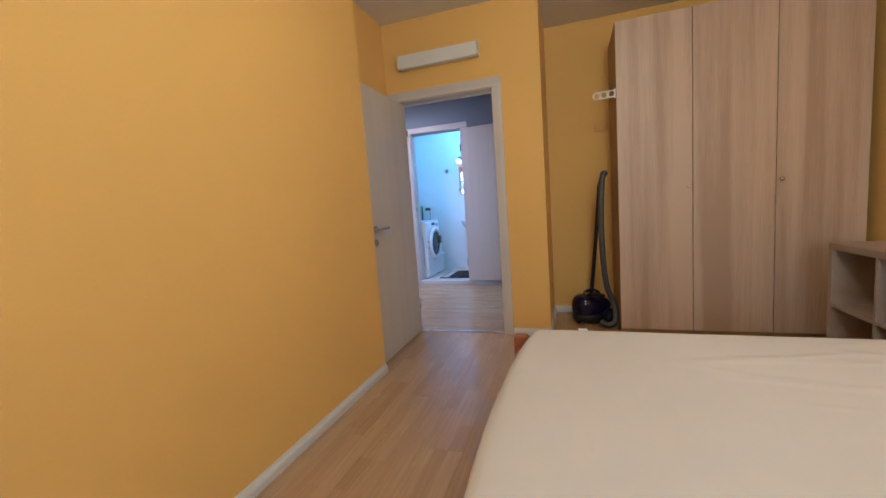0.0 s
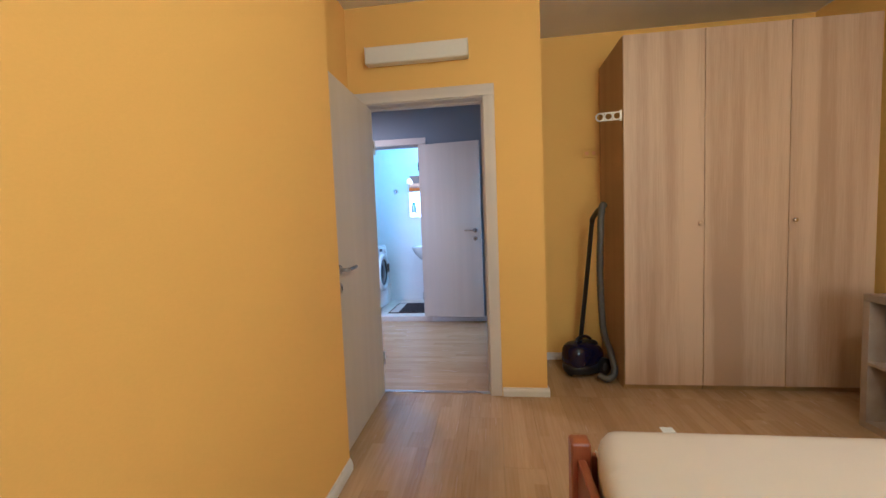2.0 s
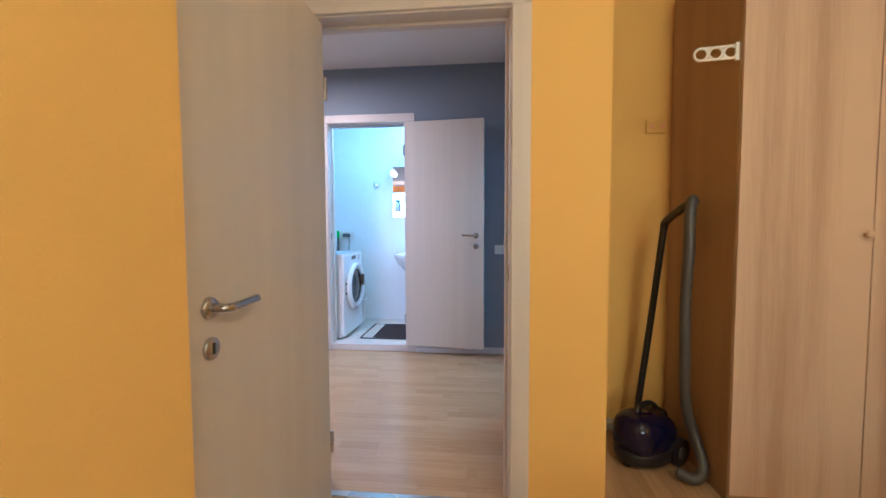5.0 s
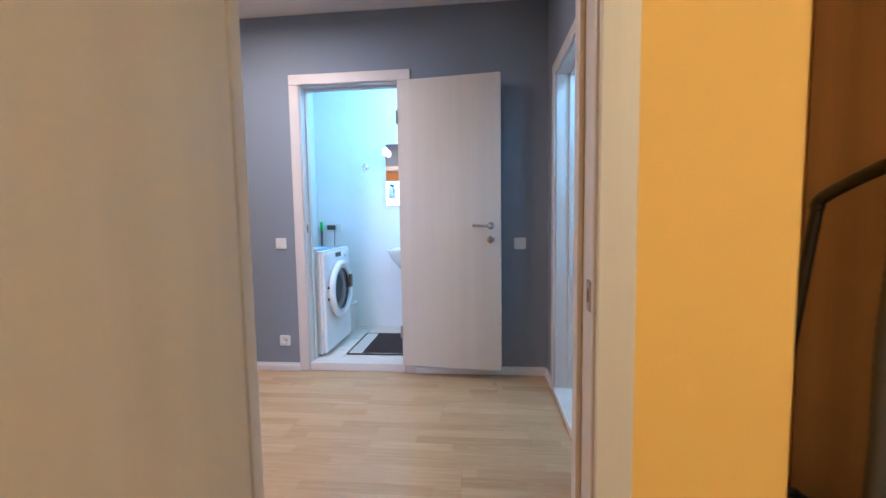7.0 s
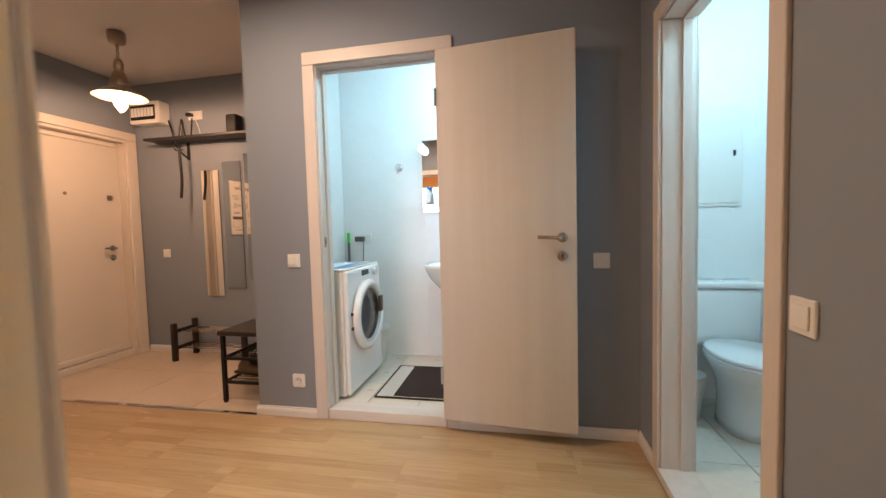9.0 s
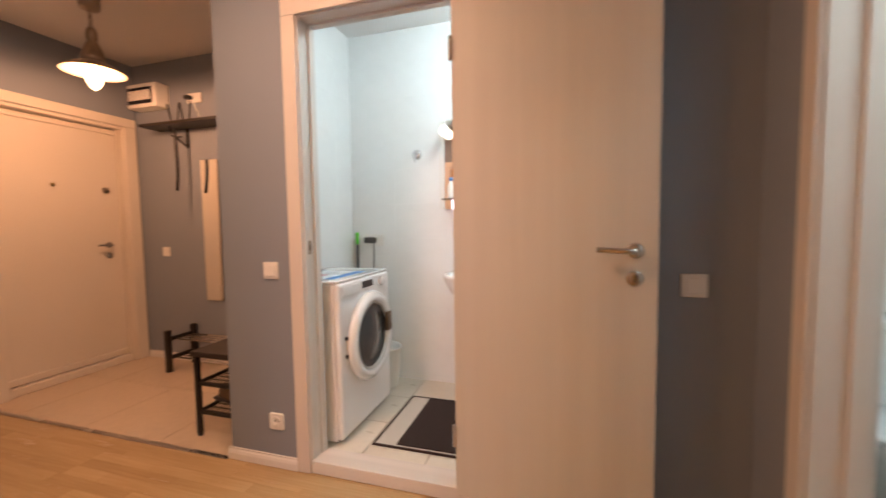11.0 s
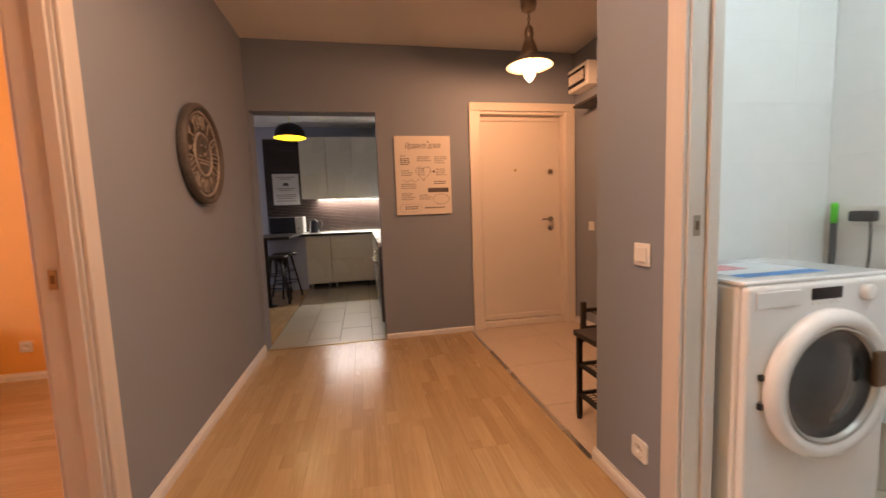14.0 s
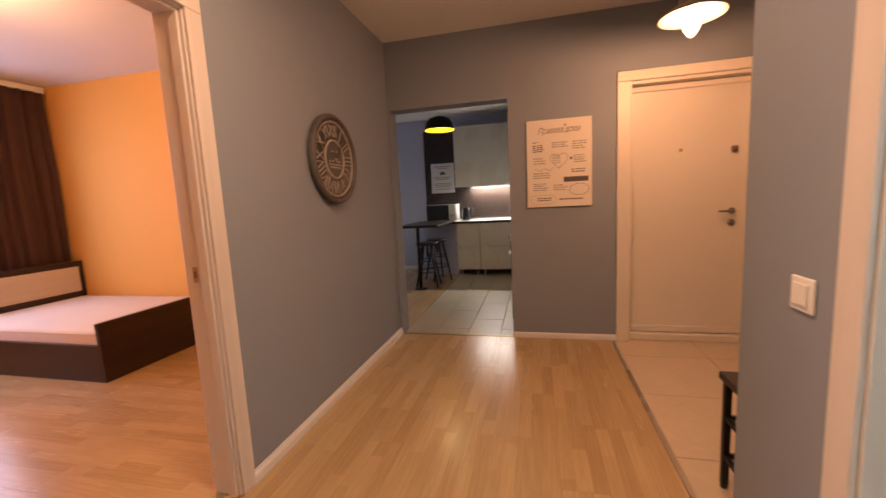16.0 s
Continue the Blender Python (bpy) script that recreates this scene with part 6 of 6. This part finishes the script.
def piece_mesh(name, lx, ly, lz, mat, r):
    key = (name, round(lx, 4), round(ly, 4), round(lz, 4))
    if key not in MESHES:
        bm = bmesh.new()
        hx, hy = lx / 2, ly / 2
        low = [bm.verts.new(p) for p in ((-hx, -hy, -lz), (hx, -hy, -lz), (hx, hy, -lz), (-hx, hy, -lz))]
        mid = [bm.verts.new((x, y, -r)) for x, y in ((-hx, -hy), (hx, -hy), (hx, hy), (-hx, hy))]
        top = [bm.verts.new((x, y, 0)) for x, y in ((-hx + r, -hy + r), (hx - r, -hy + r), (hx - r, hy - r), (-hx + r, hy - r))]
        for a, c in ((low, mid), (mid, top)):
            for k in range(4):
                bm.faces.new((a[k], a[(k + 1) % 4], c[(k + 1) % 4], c[k]))
        bm.faces.new(top)
        me = bpy.data.meshes.new(name)
        bm.to_mesh(me)
        bm.free()
        me.materials.append(mat)
        MESHES[key] = me
    return MESHES[key]


def lay(name, parent, u0, u1, v0, v1, lu, lv, gap, thick, mat, place, stagger=0.5, start=0.0, skip=None, r=0.0004):
    """Fill a rectangle with pieces; place(u, v) gives the pose of a piece centred there, with u along local x."""
    row = 0
    v = v0
    while v < v1 - 0.01:
        ve = min(v + lv, v1)
        u = u0 - ((row * stagger + start) % 1.0) * lu
        while u < u1 - 0.005:
            a, b = max(u, u0), min(u + lu, u1)
            if b - a > 0.012 and ve - v > 0.012 and not (skip and skip((a + b) / 2, (v + ve) / 2)):
                ob = new(name, piece_mesh(name + mat.name, b - a - gap, ve - v - gap, thick, mat, r))
                ob.parent = parent
                ob.matrix_parent_inverse = parent.matrix_world.inverted()
                ob.matrix_world = place((a + b) / 2, (v + ve) / 2)
            u += lu
        v += lv
        row += 1


def flat_x(z):
    return lambda u, v: pose(u, v, z)


def flat_y(z):
    return lambda u, v: pose(v, u, z, 0, 0, 90)


lay("plank", FLOORS["floor_hall"], -4.592, HALL_E, HALL_S, 5.14, 1.29, 0.193, 0.0006, 0.008, LAMINATE, flat_x(0.0), 0.37)
lay("plank", FLOORS["floor_hall"], -2.55, HALL_E, 5.1405, 5.158, 1.29, 0.193, 0.0006, 0.008, LAMINATE, flat_x(0.0), 0.37, 0.2)
lay("plank", FLOORS["floor_bedroom"], -1.70, 3.15, BX - 1.40, BX + 1.95, 1.29, 0.193, 0.0006, 0.008, LAMINATE, flat_y(0.0), 0.37)
lay("plank", FLOORS["floor_bedroom"], 3.151, 3.865, BX - 0.125, BX + 1.95, 1.29, 0.193, 0.0006, 0.008, LAMINATE, flat_y(0.0), 0.37)
for x0, x1 in ((BX - 1.305, BX - 0.505), (-2.498, -1.748)):
    lay("plank", FLOORS["floor_hall"], x0, x1, 3.151, HALL_S - 0.0005, 1.29, 0.193, 0.0006, 0.008, LAMINATE, flat_x(0.0), 0.37)
lay("plank", FLOORS["floor_second"], -0.70, 3.15, -4.47, -1.55, 1.29, 0.193, 0.0006, 0.008, LAMINATE, flat_y(0.0), 0.37)
lay("tile", FLOORS["floor_entry"], -4.66, -2.56, 5.141, 6.24, 0.60, 0.60, 0.004, 0.008, TILEENTRY, flat_x(0.0), 0.0, 0.35, r=0.001)
lay("tile", FLOORS["floor_kitchen"], -8.02, -4.60, 3.303, 4.92, 0.60, 0.30, 0.006, 0.010, TILEKITCHEN, flat_x(-0.001), 0.5, 0.1, r=0.0015)
lay("plank", FLOORS["floor_kitchen"], -8.02, -4.752, 0.72, 3.30, 1.29, 0.193, 0.0006, 0.010, LAMINATE, flat_x(-0.001), 0.37, 0.3)
lay("tile", FLOORS["floor_bath"], -2.44, -0.24, 5.272, 6.25, 0.33, 0.33, 0.004, 0.008, TILECREAM, flat_x(0.05), 0.0, 0.3, r=0.001)
lay("tile", FLOORS["floor_toilet"], -0.165, 0.75, 3.965, 5.70, 0.33, 0.33, 0.004, 0.008, TILECREAM, flat_x(0.03), 0.0, 0.2, r=0.001)


def wall_holder(name, at, label):
    return tagged(thing(name, at), label, "wall tiles", kind="structure")


def face_south(y):
    return lambda u, v: pose(u, y, v, 90, 0, 0)


def face_east(x):
    return lambda u, v: pose(x, u, v, 90, 0, 90)


def face_west(x):
    return lambda u, v: pose(x, u, v, 90, 0, -90)


wn_ = wall_holder("tiling_bath_north", (-1.34, 6.25, 0), "large glossy white wall tiles behind the basin")
lay("tile", wn_, -2.432, -0.24, 0.045, 0.0935, 0.40, 0.0485, 0.0016, 0.009, TILEWHITE, face_south(6.238), 0.0, 0.13, r=0.0006)
lay("tile", wn_, -2.432, -0.24, 0.094, 2.54, 0.40, 0.2475, 0.0016, 0.009, TILEWHITE, face_south(6.238), 0.0, 0.13, r=0.0012)
part("grout", box(-1.10, 1.10, -0.0112, -0.0005, 0.042, 2.54), BATHWALL, wn_)
ww_ = wall_holder("tiling_bath_west", (-2.44, 5.76, 0), "large glossy white wall tiles beside the machine")
lay("tile", ww_, 5.272, 6.238, 0.045, 2.54, 0.40, 0.2525, 0.0016, 0.009, TILEWHITE, face_east(-2.432), 0.0, 0.1, r=0.0006)
part("grout", box(0.0005, 0.0072, -0.488, 0.478, 0.042, 2.54), BATHWALL, ww_)
tn_ = wall_holder("tiling_toilet_north", (0.3, 5.70, 0), "large glossy white wall tiles behind the toilet")
lay("tile", tn_, -0.118, 0.742, 0.025, 2.52, 0.40, 0.2525, 0.0016, 0.009, TILEWHITE, face_south(5.69), 0.0, 0.3, r=0.0006)
part("grout", box(-0.418, 0.442, -0.0092, -0.0005, 0.022, 2.52), BATHWALL, tn_)
te_ = wall_holder("tiling_toilet_east", (0.75, 4.9, 0), "large glossy white wall tiles beside the basin")
lay("tile", te_, 3.97, 5.688, 0.025, 2.52, 0.40, 0.2525, 0.0016, 0.009, TILEWHITE, face_west(0.742), 0.0, 0.3, r=0.0006)
part("grout", box(-0.0072, -0.0005, -0.93, 0.788, 0.022, 2.52), BATHWALL, te_)
